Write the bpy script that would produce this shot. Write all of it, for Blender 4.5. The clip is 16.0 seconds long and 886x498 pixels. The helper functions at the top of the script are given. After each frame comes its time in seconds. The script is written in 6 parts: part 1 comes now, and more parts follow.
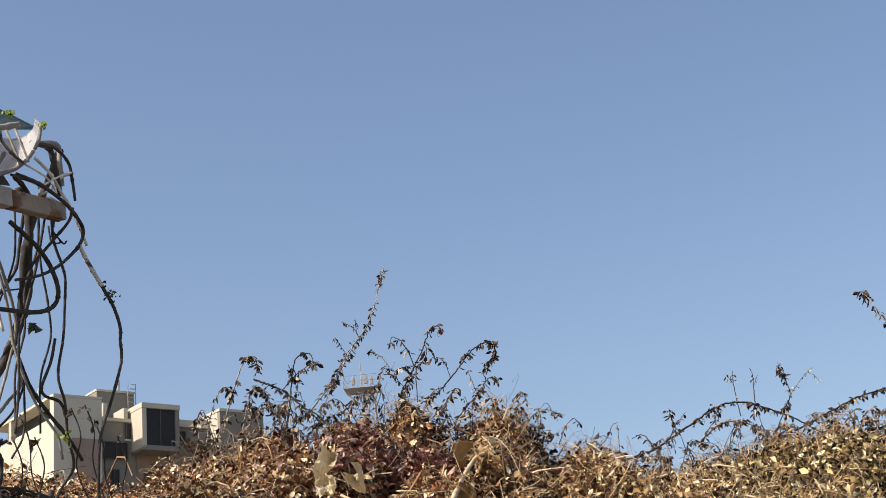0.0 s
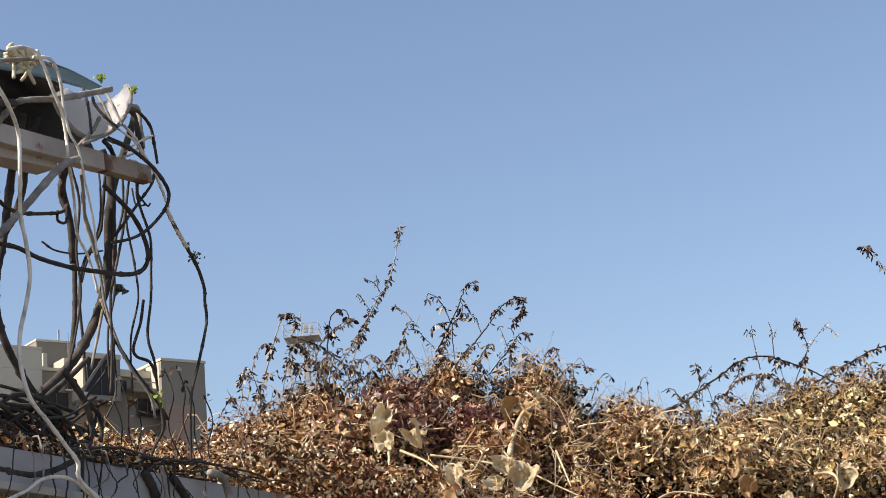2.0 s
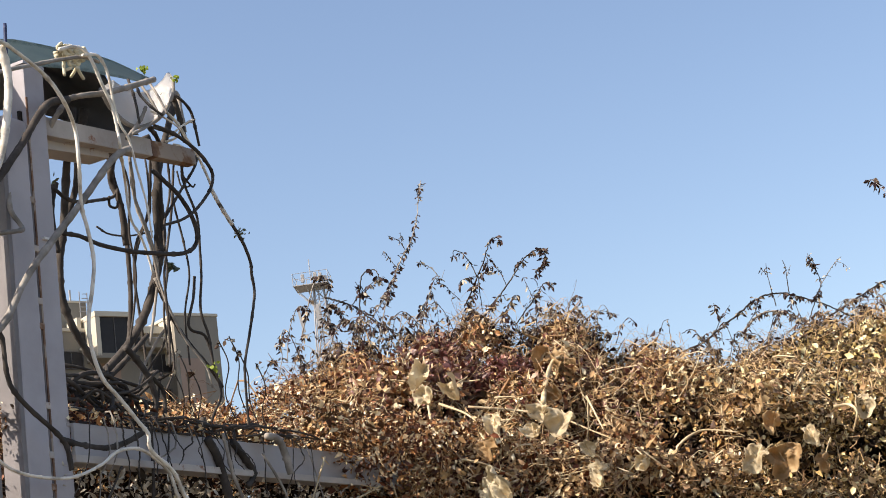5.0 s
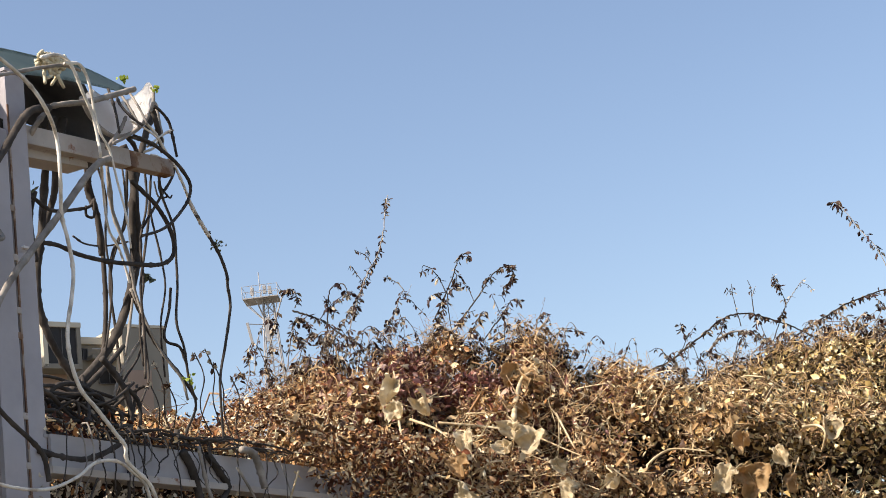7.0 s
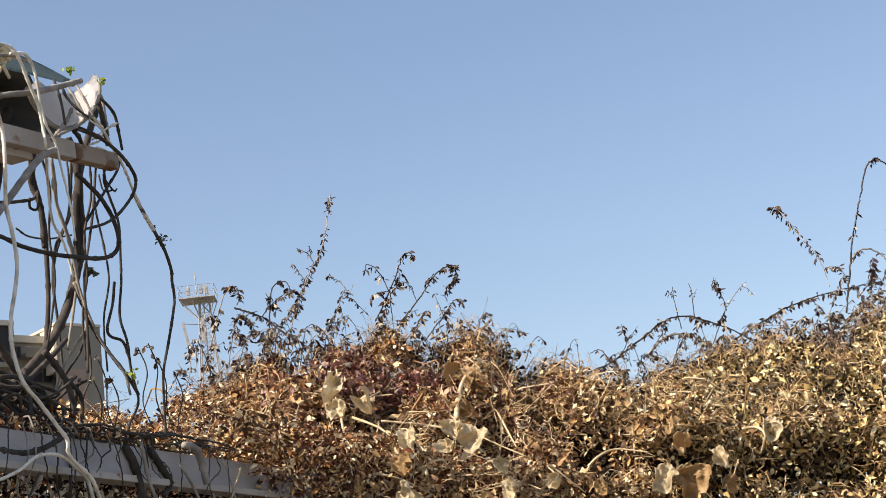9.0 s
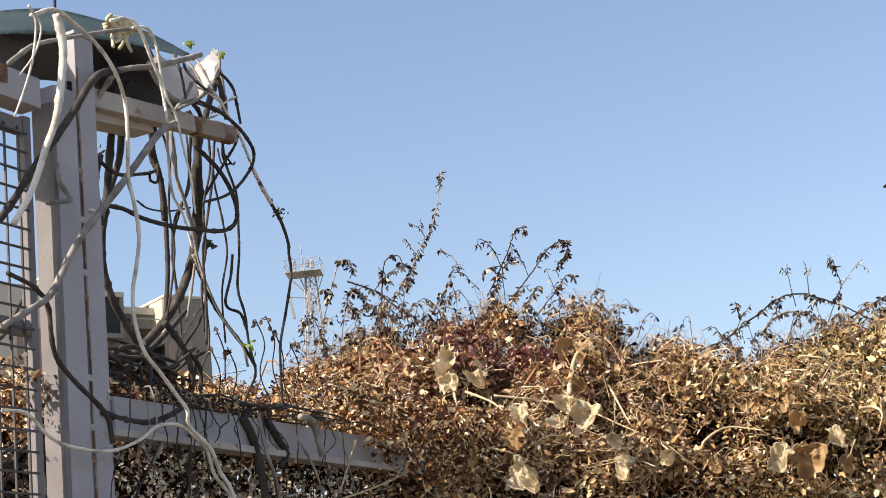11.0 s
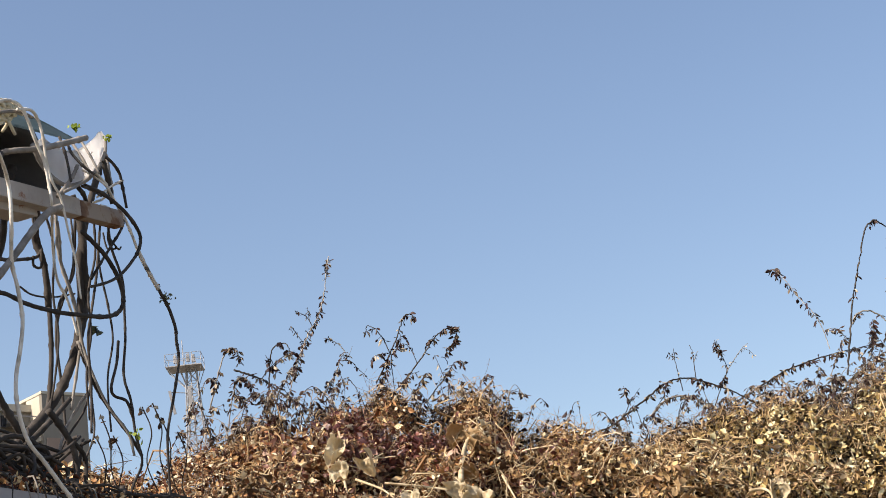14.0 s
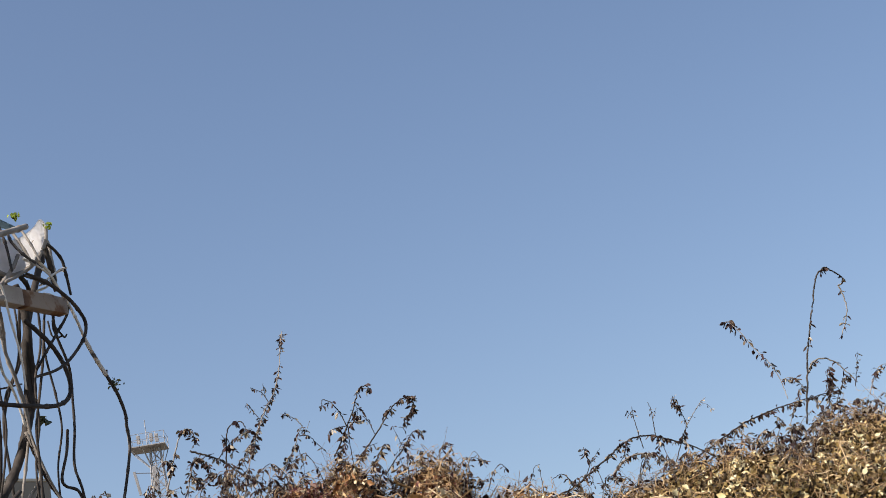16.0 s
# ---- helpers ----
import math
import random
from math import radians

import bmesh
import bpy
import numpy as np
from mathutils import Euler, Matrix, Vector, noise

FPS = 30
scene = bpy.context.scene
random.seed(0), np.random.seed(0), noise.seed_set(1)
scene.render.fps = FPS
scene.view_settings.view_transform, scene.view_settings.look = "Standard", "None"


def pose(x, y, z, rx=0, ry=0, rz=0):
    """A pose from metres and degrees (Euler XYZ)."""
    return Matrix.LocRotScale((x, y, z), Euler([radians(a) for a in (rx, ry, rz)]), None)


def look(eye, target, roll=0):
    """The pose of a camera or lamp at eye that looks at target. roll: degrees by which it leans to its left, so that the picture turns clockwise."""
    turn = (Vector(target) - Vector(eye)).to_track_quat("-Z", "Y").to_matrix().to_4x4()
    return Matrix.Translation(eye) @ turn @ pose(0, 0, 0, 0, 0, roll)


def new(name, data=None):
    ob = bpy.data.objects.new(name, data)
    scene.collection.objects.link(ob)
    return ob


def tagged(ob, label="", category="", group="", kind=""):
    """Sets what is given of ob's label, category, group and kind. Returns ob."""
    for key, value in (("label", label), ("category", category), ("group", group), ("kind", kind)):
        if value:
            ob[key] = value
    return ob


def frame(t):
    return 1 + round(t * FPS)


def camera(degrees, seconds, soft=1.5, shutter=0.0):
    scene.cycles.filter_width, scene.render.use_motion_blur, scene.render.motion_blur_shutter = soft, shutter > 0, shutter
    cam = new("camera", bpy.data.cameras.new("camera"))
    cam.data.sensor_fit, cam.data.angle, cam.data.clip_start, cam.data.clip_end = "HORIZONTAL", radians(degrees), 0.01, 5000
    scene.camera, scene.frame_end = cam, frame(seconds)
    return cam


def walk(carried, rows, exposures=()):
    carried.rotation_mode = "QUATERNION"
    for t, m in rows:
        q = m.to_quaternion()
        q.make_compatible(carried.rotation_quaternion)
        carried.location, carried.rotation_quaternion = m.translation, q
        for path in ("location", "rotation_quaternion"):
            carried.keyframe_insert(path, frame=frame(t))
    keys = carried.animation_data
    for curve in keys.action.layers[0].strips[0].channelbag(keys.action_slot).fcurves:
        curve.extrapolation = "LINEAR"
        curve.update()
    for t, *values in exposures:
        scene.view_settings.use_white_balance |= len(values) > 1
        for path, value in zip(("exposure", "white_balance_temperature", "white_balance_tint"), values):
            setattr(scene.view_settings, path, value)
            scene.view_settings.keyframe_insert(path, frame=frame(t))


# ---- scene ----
cam = camera(29.29, 16.0, soft=0.9)

# seconds, place, heading, tilt, lean
PATH = [
    (0.0, 0.376, 0.287, 1.564, 3.46, 18.58, 4.45),
    (0.5, 0.341, 0.282, 1.568, 2.91, 18.38, 4.43),
    (1.0, 0.265, 0.259, 1.572, 1.89, 18.08, 4.91),
    (1.5, 0.150, 0.237, 1.578, 1.11, 17.53, 5.28),
    (2.0, 0.102, 0.194, 1.590, 1.38, 16.67, 5.11),
    (2.5, 0.115, 0.148, 1.595, 2.32, 15.95, 4.94),
    (3.0, 0.129, 0.089, 1.594, 3.25, 15.56, 5.37),
    (3.2, 0.125, 0.060, 1.595, 3.45, 15.46, 5.67),
    (5.3, 0.042, -0.002, 1.592, 1.41, 14.66, 8.26),
    (5.5, 0.034, -0.003, 1.595, 1.05, 14.70, 8.39),
    (6.0, 0.032, -0.005, 1.595, 0.56, 14.87, 8.43),
    (6.5, 0.020, -0.003, 1.598, 0.25, 14.99, 8.04),
    (7.0, -0.000, -0.000, 1.600, 0.00, 15.00, 7.42),
    (7.5, -0.018, -0.003, 1.594, -0.28, 15.06, 6.91),
    (8.0, -0.024, -0.003, 1.598, -1.03, 15.06, 6.80),
    (8.5, -0.015, -0.004, 1.595, -1.95, 14.96, 7.10),
    (9.0, -0.019, 0.004, 1.593, -2.18, 14.82, 7.22),
    (9.5, -0.032, 0.002, 1.593, -0.89, 14.70, 6.64),
    (10.0, -0.048, 0.009, 1.589, 0.80, 14.58, 6.19),
    (10.2, -0.038, 0.002, 1.601, 1.44, 14.29, 5.73),
    (12.3, -0.049, 0.031, 1.583, 1.38, 14.59, 6.11),
    (12.5, -0.043, 0.035, 1.583, 1.07, 14.41, 6.25),
    (13.0, -0.036, 0.043, 1.573, 0.03, 14.46, 6.62),
    (13.5, -0.039, 0.026, 1.581, -1.29, 15.42, 6.80),
    (14.0, -0.061, 0.039, 1.587, -2.93, 17.04, 7.50),
    (14.5, -0.111, 0.086, 1.595, -4.85, 18.49, 8.82),
    (15.0, -0.085, 0.061, 1.594, -6.17, 19.39, 10.08),
    (15.5, -0.058, 0.058, 1.608, -6.30, 19.53, 10.72),
    (16.0, -0.036, 0.048, 1.597, -4.76, 18.98, 10.90)
]


def aim(x, y, z, heading, tilt, lean):
    return pose(x, y, z, 90 + tilt, 0, heading) @ pose(0, 0, 0, 0, 0, -lean)


walk(cam, [(t, aim(*p)) for t, *p in PATH],
     exposures=[(0, 0.26, 6800, 15), (1, 0.32, 6800, 15), (2, 0.42, 6800, 15), (3, 0.58, 6840, 15), (5.5, 0.62, 6950, 15), (7, 0.58, 7010, 15), (9, 0.52, 7100, 15), (10, 0.63, 7060, 15), (12.5, 0.66, 6950, 15), (13.2, 0.64, 6920, 15), (14, 0.43, 6890, 15), (14.5, 0.24, 6710, 15), (15.0, 0.13, 6680, 15), (15.5, 0.05, 6670, 15), (16, 0.14, 6650, 15)])

# ---- light ----
SUN_TO = Vector((-0.86, -0.51, 0.0)).normalized()
SUN_UP = radians(41)
world = bpy.data.worlds.new("sky")
world.use_nodes = True
scene.world = world
wn = world.node_tree
sky = wn.nodes.new("ShaderNodeTexSky")
sky.sky_type, sky.sun_disc = "NISHITA", False
sky.sun_elevation = SUN_UP
sky.sun_rotation = math.atan2(SUN_TO.x, SUN_TO.y)
sky.air_density, sky.dust_density, sky.ozone_density = 1.1, 1.5, 2.4
wn.nodes["Background"].inputs["Strength"].default_value = 0.13
wn.links.new(sky.outputs["Color"], wn.nodes["Background"].inputs["Color"])
sun = new("sun", bpy.data.lights.new("sun", "SUN"))
sun.data.energy, sun.data.angle, sun.data.color = 5.0, radians(0.53), (1.0, 0.93, 0.82)
to_sun = SUN_TO * math.cos(SUN_UP) + Vector((0, 0, math.sin(SUN_UP)))
sun.matrix_world = look(to_sun * 30, (0, 0, 0))


# ---- materials ----
def ramp(nt, fac, stops):
    n = nt.nodes.new("ShaderNodeValToRGB")
    while len(n.color_ramp.elements) < len(stops):
        n.color_ramp.elements.new(0.5)
    for e, (p, c) in zip(n.color_ramp.elements, stops):
        e.position, e.color = p, (*c, 1)
    nt.links.new(fac, n.inputs["Fac"])
    return n.outputs["Color"]


def noise_fac(nt, scale, detail=5.0, rough=0.6, stretch=None):
    co = nt.nodes.new("ShaderNodeTexCoord").outputs["Object"]
    if stretch:
        mp = nt.nodes.new("ShaderNodeMapping")
        mp.inputs["Scale"].default_value = stretch
        nt.links.new(co, mp.inputs["Vector"])
        co = mp.outputs["Vector"]
    n = nt.nodes.new("ShaderNodeTexNoise")
    n.inputs["Scale"].default_value, n.inputs["Detail"].default_value, n.inputs["Roughness"].default_value = scale, detail, rough
    nt.links.new(co, n.inputs["Vector"])
    return n.outputs["Fac"]


def mix(nt, fac, a, b, mode="MIX"):
    n = nt.nodes.new("ShaderNodeMix")
    n.data_type, n.blend_type = "RGBA", mode
    for sock, v in ((n.inputs[0], fac), (n.inputs[6], a), (n.inputs[7], b)):
        if isinstance(v, bpy.types.NodeSocket):
            nt.links.new(v, sock)
        else:
            sock.default_value = v if isinstance(v, float) else (*v, 1)
    return n.outputs[2]


def surface(name, stops, scale, rough=0.8, metal=0.0, bump=0.3, fine=60.0, dist=0.002, island=None, leafy=0.0, spots=None, stretch=None, gloss=0.3):
    m = bpy.data.materials.new(name)
    m.use_nodes = True
    nt = m.node_tree
    b = nt.nodes["Principled BSDF"]
    col = ramp(nt, noise_fac(nt, scale, stretch=stretch), stops)
    if island:
        rnd = nt.nodes.new("ShaderNodeNewGeometry").outputs["Random Per Island"]
        col = mix(nt, island[0], col, ramp(nt, rnd, island[1]))
    if spots:
        thr, colour, sc = spots
        mask = ramp(nt, noise_fac(nt, sc, 6, 0.7), [(thr, (0, 0, 0)), (min(thr + 0.08, 1), (1, 1, 1))])
        col = mix(nt, mask, col, colour)
    nt.links.new(col, b.inputs["Base Color"])
    b.inputs["Roughness"].default_value, b.inputs["Metallic"].default_value = rough, metal
    b.inputs["Specular IOR Level"].default_value = gloss
    if bump:
        bp = nt.nodes.new("ShaderNodeBump")
        bp.inputs["Strength"].default_value, bp.inputs["Distance"].default_value = bump, dist
        nt.links.new(noise_fac(nt, fine, 4), bp.inputs["Height"])
        nt.links.new(bp.outputs["Normal"], b.inputs["Normal"])
    if leafy:
        tr = nt.nodes.new("ShaderNodeBsdfTranslucent")
        ms = nt.nodes.new("ShaderNodeMixShader")
        ms.inputs["Fac"].default_value = leafy
        nt.links.new(col, tr.inputs["Color"])
        nt.links.new(b.outputs["BSDF"], ms.inputs[1])
        nt.links.new(tr.outputs["BSDF"], ms.inputs[2])
        nt.links.new(ms.outputs["Shader"], nt.nodes["Material Output"].inputs["Surface"])
    return m


PAINT = surface("worn_white_paint", [(0.3, (0.33, 0.31, 0.325)), (0.6, (0.43, 0.41, 0.43))], 6, 0.5, bump=0.15, spots=(0.68, (0.30, 0.24, 0.19), 14))
BEAM = surface("beam_paint", [(0.3, (0.31, 0.295, 0.30)), (0.65, (0.40, 0.38, 0.38))], 5, 0.5, bump=0.15, spots=(0.70, (0.33, 0.26, 0.2), 18), stretch=(1, 1, 3))
RUST = surface("rusted_paint", [(0.4, (0.13, 0.075, 0.05)), (0.5, (0.23, 0.135, 0.085)), (0.56, (0.34, 0.28, 0.23))], 16, 0.85, bump=0.5)
STUB = surface("peeling_paint", [(0.3, (0.34, 0.30, 0.27)), (0.6, (0.48, 0.44, 0.40))], 10, 0.7, bump=0.3, spots=(0.60, (0.26, 0.13, 0.08), 22))
# gate paint darkened for the shade the gate stands in, with rust spots
SHADED_GATE_PAINT = surface("shaded_weathered_grey", [(0.3, (0.15, 0.14, 0.14)), (0.6, (0.22, 0.205, 0.205))], 8, 0.6, bump=0.2, spots=(0.66, (0.20, 0.13, 0.09), 20))
WIRE = surface("galvanised_wire", [(0.3, (0.07, 0.065, 0.065)), (0.7, (0.13, 0.12, 0.115))], 30, 0.6, 0.2, bump=0)
PALE_STEM = surface("pale_vine_bark", [(0.34, (0.44, 0.39, 0.32)), (0.48, (0.73, 0.68, 0.59)), (0.7, (0.83, 0.79, 0.71))], 30, 0.75, bump=0.8, fine=140, spots=(0.64, (0.30, 0.26, 0.21), 75))
GREY_STEM = surface("grey_vine_bark", [(0.3, (0.15, 0.135, 0.115)), (0.5, (0.26, 0.235, 0.205)), (0.72, (0.42, 0.385, 0.34))], 24, 0.85, bump=0.7, fine=110)
DARK_STEM = surface("dark_vine_bark", [(0.3, (0.03, 0.025, 0.022)), (0.55, (0.062, 0.053, 0.046)), (0.75, (0.12, 0.10, 0.085))], 24, 0.9, bump=0.7, fine=110)
BANDED = surface("banded_stem", [(0.44, (0.09, 0.08, 0.07)), (0.5, (0.62, 0.58, 0.52))], 9, 0.8, bump=0.3, stretch=(1, 1, 5))
def drift(m, stops, x0, x1, amount):
    """Lets a material drift from its own colours to others along x, as one kind of vine gives way to another."""
    nt = m.node_tree
    bs = nt.nodes["Principled BSDF"]
    old = bs.inputs["Base Color"].links[0].from_socket
    sep = nt.nodes.new("ShaderNodeSeparateXYZ")
    nt.links.new(nt.nodes.new("ShaderNodeTexCoord").outputs["Object"], sep.inputs[0])
    mr = nt.nodes.new("ShaderNodeMapRange")
    mr.inputs["From Min"].default_value, mr.inputs["From Max"].default_value, mr.inputs["To Max"].default_value = x0, x1, amount
    nt.links.new(sep.outputs["X"], mr.inputs["Value"])
    rnd = nt.nodes.new("ShaderNodeNewGeometry").outputs["Random Per Island"]
    col = mix(nt, mr.outputs["Result"], old, ramp(nt, rnd, stops))
    for n in nt.nodes:
        for s in n.inputs:
            if s.is_linked and s.links[0].from_socket == old and n.type in ("BSDF_PRINCIPLED", "BSDF_TRANSLUCENT"):
                nt.links.new(col, s)
    return m


LEAF = surface("dry_small_leaves", [(0.36, (0.165, 0.041, 0.023)), (0.47, (0.319, 0.113, 0.044)), (0.56, (0.473, 0.250, 0.089)), (0.68, (0.451, 0.304, 0.120))], 1.9, 0.5, bump=0.4, fine=90,
               island=(0.85, [(0.0, (0.015, 0.008, 0.006)), (0.40, (0.050, 0.017, 0.010)), (0.53, (0.187, 0.061, 0.027)), (0.66, (0.484, 0.240, 0.094)), (0.78, (0.836, 0.559, 0.275)), (0.92, (0.950, 0.843, 0.578))]), leafy=0.07, gloss=0.25)
drift(LEAF, [(0.0, (0.014, 0.011, 0.005)), (0.42, (0.061, 0.042, 0.015)), (0.56, (0.222, 0.157, 0.051)), (0.70, (0.507, 0.374, 0.136)), (0.83, (0.781, 0.616, 0.295)), (0.95, (0.912, 0.858, 0.541))], 0.15, 0.95, 0.85)
# near-black leaves: the shade deep in the thicket is put into their colour
SHADE_LEAF = surface("shade_dark_leaves", [(0.3, (0.015, 0.011, 0.009)), (0.7, (0.04, 0.026, 0.019))], 6, 0.9, bump=0.4, fine=60,
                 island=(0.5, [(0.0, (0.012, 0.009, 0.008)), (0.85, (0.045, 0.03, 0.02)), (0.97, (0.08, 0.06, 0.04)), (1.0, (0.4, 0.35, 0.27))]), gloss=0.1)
MAROON_LEAF = surface("maroon_leaves", [(0.35, (0.07, 0.016, 0.014)), (0.65, (0.15, 0.04, 0.026))], 8, 0.5, bump=0.4, fine=90,
                      island=(0.6, [(0.0, (0.03, 0.010, 0.010)), (0.4, (0.12, 0.03, 0.022)), (0.7, (0.24, 0.08, 0.045)), (0.92, (0.62, 0.42, 0.28))]), leafy=0.1, gloss=0.6)
# pale colour stands for sun flecks on litter that lies in shade
SUN_FLECKS = surface("sun_fleck_scraps", [(0.35, (0.30, 0.26, 0.20)), (0.65, (0.62, 0.57, 0.48))], 30, 0.6, bump=0.3, fine=90)
SPRIG_LEAF = surface("withered_leaves", [(0.35, (0.040, 0.020, 0.020)), (0.65, (0.075, 0.048, 0.032))], 12, 0.6, bump=0.4, fine=90,
                     island=(0.65, [(0.0, (0.025, 0.012, 0.014)), (0.46, (0.055, 0.026, 0.024)), (0.66, (0.11, 0.075, 0.045)), (0.82, (0.30, 0.235, 0.145)), (0.94, (0.66, 0.58, 0.44))]), leafy=0.08, gloss=0.25)
TWIG = surface("straw_twigs", [(0.3, (0.264, 0.147, 0.071)), (0.7, (0.506, 0.343, 0.168))], 9, 0.7, bump=0,
               island=(0.65, [(0.0, (0.077, 0.039, 0.027)), (0.3, (0.220, 0.118, 0.058)), (0.6, (0.484, 0.323, 0.150)), (0.85, (0.726, 0.539, 0.311)), (1.0, (0.902, 0.735, 0.498))]))
BIG_LEAF = surface("pale_crumpled_leaf", [(0.3, (0.50, 0.39, 0.23)), (0.5, (0.67, 0.57, 0.39)), (0.7, (0.80, 0.72, 0.54))], 14, 0.7, bump=0.7, fine=45, dist=0.004, leafy=0.35)
TAN_LEAF = surface("tan_crumpled_leaf", [(0.3, (0.30, 0.18, 0.08)), (0.5, (0.45, 0.30, 0.15)), (0.7, (0.58, 0.44, 0.26))], 14, 0.7, bump=0.7, fine=45, dist=0.004, leafy=0.35)
STRAW = surface("straw_stalk", [(0.3, (0.36, 0.26, 0.14)), (0.5, (0.55, 0.43, 0.26)), (0.72, (0.70, 0.59, 0.40))], 26, 0.8, bump=0.5, fine=120)
BOWED = surface("white_plastic_sheet", [(0.3, (0.74, 0.73, 0.72)), (0.7, (0.82, 0.81, 0.79))], 8, 0.4, bump=0.1, leafy=0.25)
GREEN = surface("fresh_leaf", [(0.3, (0.22, 0.30, 0.04)), (0.7, (0.42, 0.50, 0.09))], 40, 0.5, leafy=0.35)
DULL_GREEN = surface("dull_green_leaf", [(0.3, (0.07, 0.09, 0.05)), (0.7, (0.16, 0.17, 0.10))], 40, 0.6, leafy=0.2)
ROPE = surface("frayed_rope", [(0.3, (0.50, 0.43, 0.28)), (0.7, (0.76, 0.70, 0.52))], 40, 0.9, bump=0.8, fine=200)
SHEET = surface("translucent_sheet", [(0.3, (0.17, 0.25, 0.25)), (0.7, (0.26, 0.34, 0.33))], 5, 0.3, bump=0.1, leafy=0.55, gloss=0.5)
# shadow under the canopy put into this dark grey; window frames use it too
SOFFIT = surface("shade_dark_grey", [(0.3, (0.085, 0.082, 0.08)), (0.7, (0.14, 0.135, 0.13))], 5, 0.7, bump=0.2)
# near-black that stands for the shade in the gap between the posts
GAP_SHADE = surface("gap_shade_black", [(0.3, (0.010, 0.009, 0.008)), (0.7, (0.03, 0.022, 0.016))], 20, 0.9, bump=0.3)
POLE_PAINT = surface("dark_blue_paint", [(0.3, (0.02, 0.03, 0.08)), (0.7, (0.035, 0.05, 0.12))], 20, 0.5, bump=0.1)
WHITE = surface("white_enamel_sheet", [(0.3, (0.72, 0.71, 0.70)), (0.7, (0.80, 0.79, 0.77))], 8, 0.45, bump=0.1)
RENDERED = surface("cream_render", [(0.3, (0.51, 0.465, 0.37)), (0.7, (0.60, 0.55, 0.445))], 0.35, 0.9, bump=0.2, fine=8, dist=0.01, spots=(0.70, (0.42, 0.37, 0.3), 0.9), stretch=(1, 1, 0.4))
# darker, stained copy of the render for walls turned from the sun
SHADED_RENDER = surface("shaded_grey_render", [(0.3, (0.21, 0.19, 0.155)), (0.7, (0.275, 0.25, 0.205))], 0.4, 0.9, bump=0.2, fine=8, dist=0.01, spots=(0.66, (0.17, 0.15, 0.13), 0.7), stretch=(1, 1, 0.35))
PINKISH = surface("pinkish_render", [(0.3, (0.30, 0.215, 0.165)), (0.7, (0.36, 0.265, 0.205))], 0.5, 0.9, bump=0.2, fine=8, dist=0.01)
DARK_GLASS = surface("dark_glazing", [(0.3, (0.022, 0.020, 0.020)), (0.7, (0.042, 0.038, 0.037))], 0.6, 0.4, bump=0, gloss=0.2)
STEEL = surface("pale_steel", [(0.3, (0.30, 0.295, 0.29)), (0.7, (0.40, 0.39, 0.385))], 2, 0.5, 0.2, bump=0)
DIRT = surface("dry_earth", [(0.3, (0.10, 0.085, 0.06)), (0.6, (0.16, 0.135, 0.10))], 0.4, 0.95, bump=0.5, fine=6, dist=0.02)
MASONRY = surface("backing_wall_render", [(0.3, (0.34, 0.31, 0.27)), (0.7, (0.42, 0.39, 0.34))], 1.5, 0.9, bump=0.4, fine=25)

# ---- builders ----


def part(name, bm, material, parent=None, label=""):
    me = bpy.data.meshes.new(name)
    bm.to_mesh(me)
    bm.free()
    me.materials.append(material)
    ob = new(name, me)
    ob.parent = parent
    return tagged(ob, label) if label else ob


def raw(name, verts, faces, material, parent=None, label="", smooth=True):
    """Many small faces at once; faces: an array with a fixed number of corners."""
    me = bpy.data.meshes.new(name)
    n, k = faces.shape
    me.vertices.add(len(verts))
    me.vertices.foreach_set("co", np.asarray(verts, dtype=np.float32).ravel())
    me.loops.add(n * k)
    me.loops.foreach_set("vertex_index", faces.astype(np.int32).ravel())
    me.polygons.add(n)
    me.polygons.foreach_set("loop_start", np.arange(0, n * k, k, dtype=np.int32))
    me.polygons.foreach_set("loop_total", np.full(n, k, dtype=np.int32))
    me.update(calc_edges=True)
    me.validate()
    me.polygons.foreach_set("use_smooth", np.full(n, smooth))
    me.materials.append(material)
    ob = new(name, me)
    ob.parent = parent
    return tagged(ob, label) if label else ob


def thing(name, place, label, category, group="", kind=""):
    ob = new(name)
    ob.empty_display_size = 0.1
    ob.location = place
    return tagged(ob, label, category, group, kind)


def under(ob, parent):
    """Puts a part that was built in world places under its thing."""
    ob.parent = parent
    ob.matrix_parent_inverse = Matrix.Translation(-parent.location)
    return ob


def spline(pts, per=7):
    """A smooth line through the given places."""
    p = [Vector(q) for q in pts]
    p = [p[0] * 2 - p[1]] + p + [p[-1] * 2 - p[-2]]
    out = []
    for i in range(1, len(p) - 2):
        a, b, c, d = p[i - 1:i + 3]
        for k in range(per):
            t = k / per
            out.append(0.5 * (2 * b + (c - a) * t + (2 * a - 5 * b + 4 * c - d) * t * t + (3 * b - a - 3 * c + d) * t ** 3))
    out.append(p[-2])
    return out


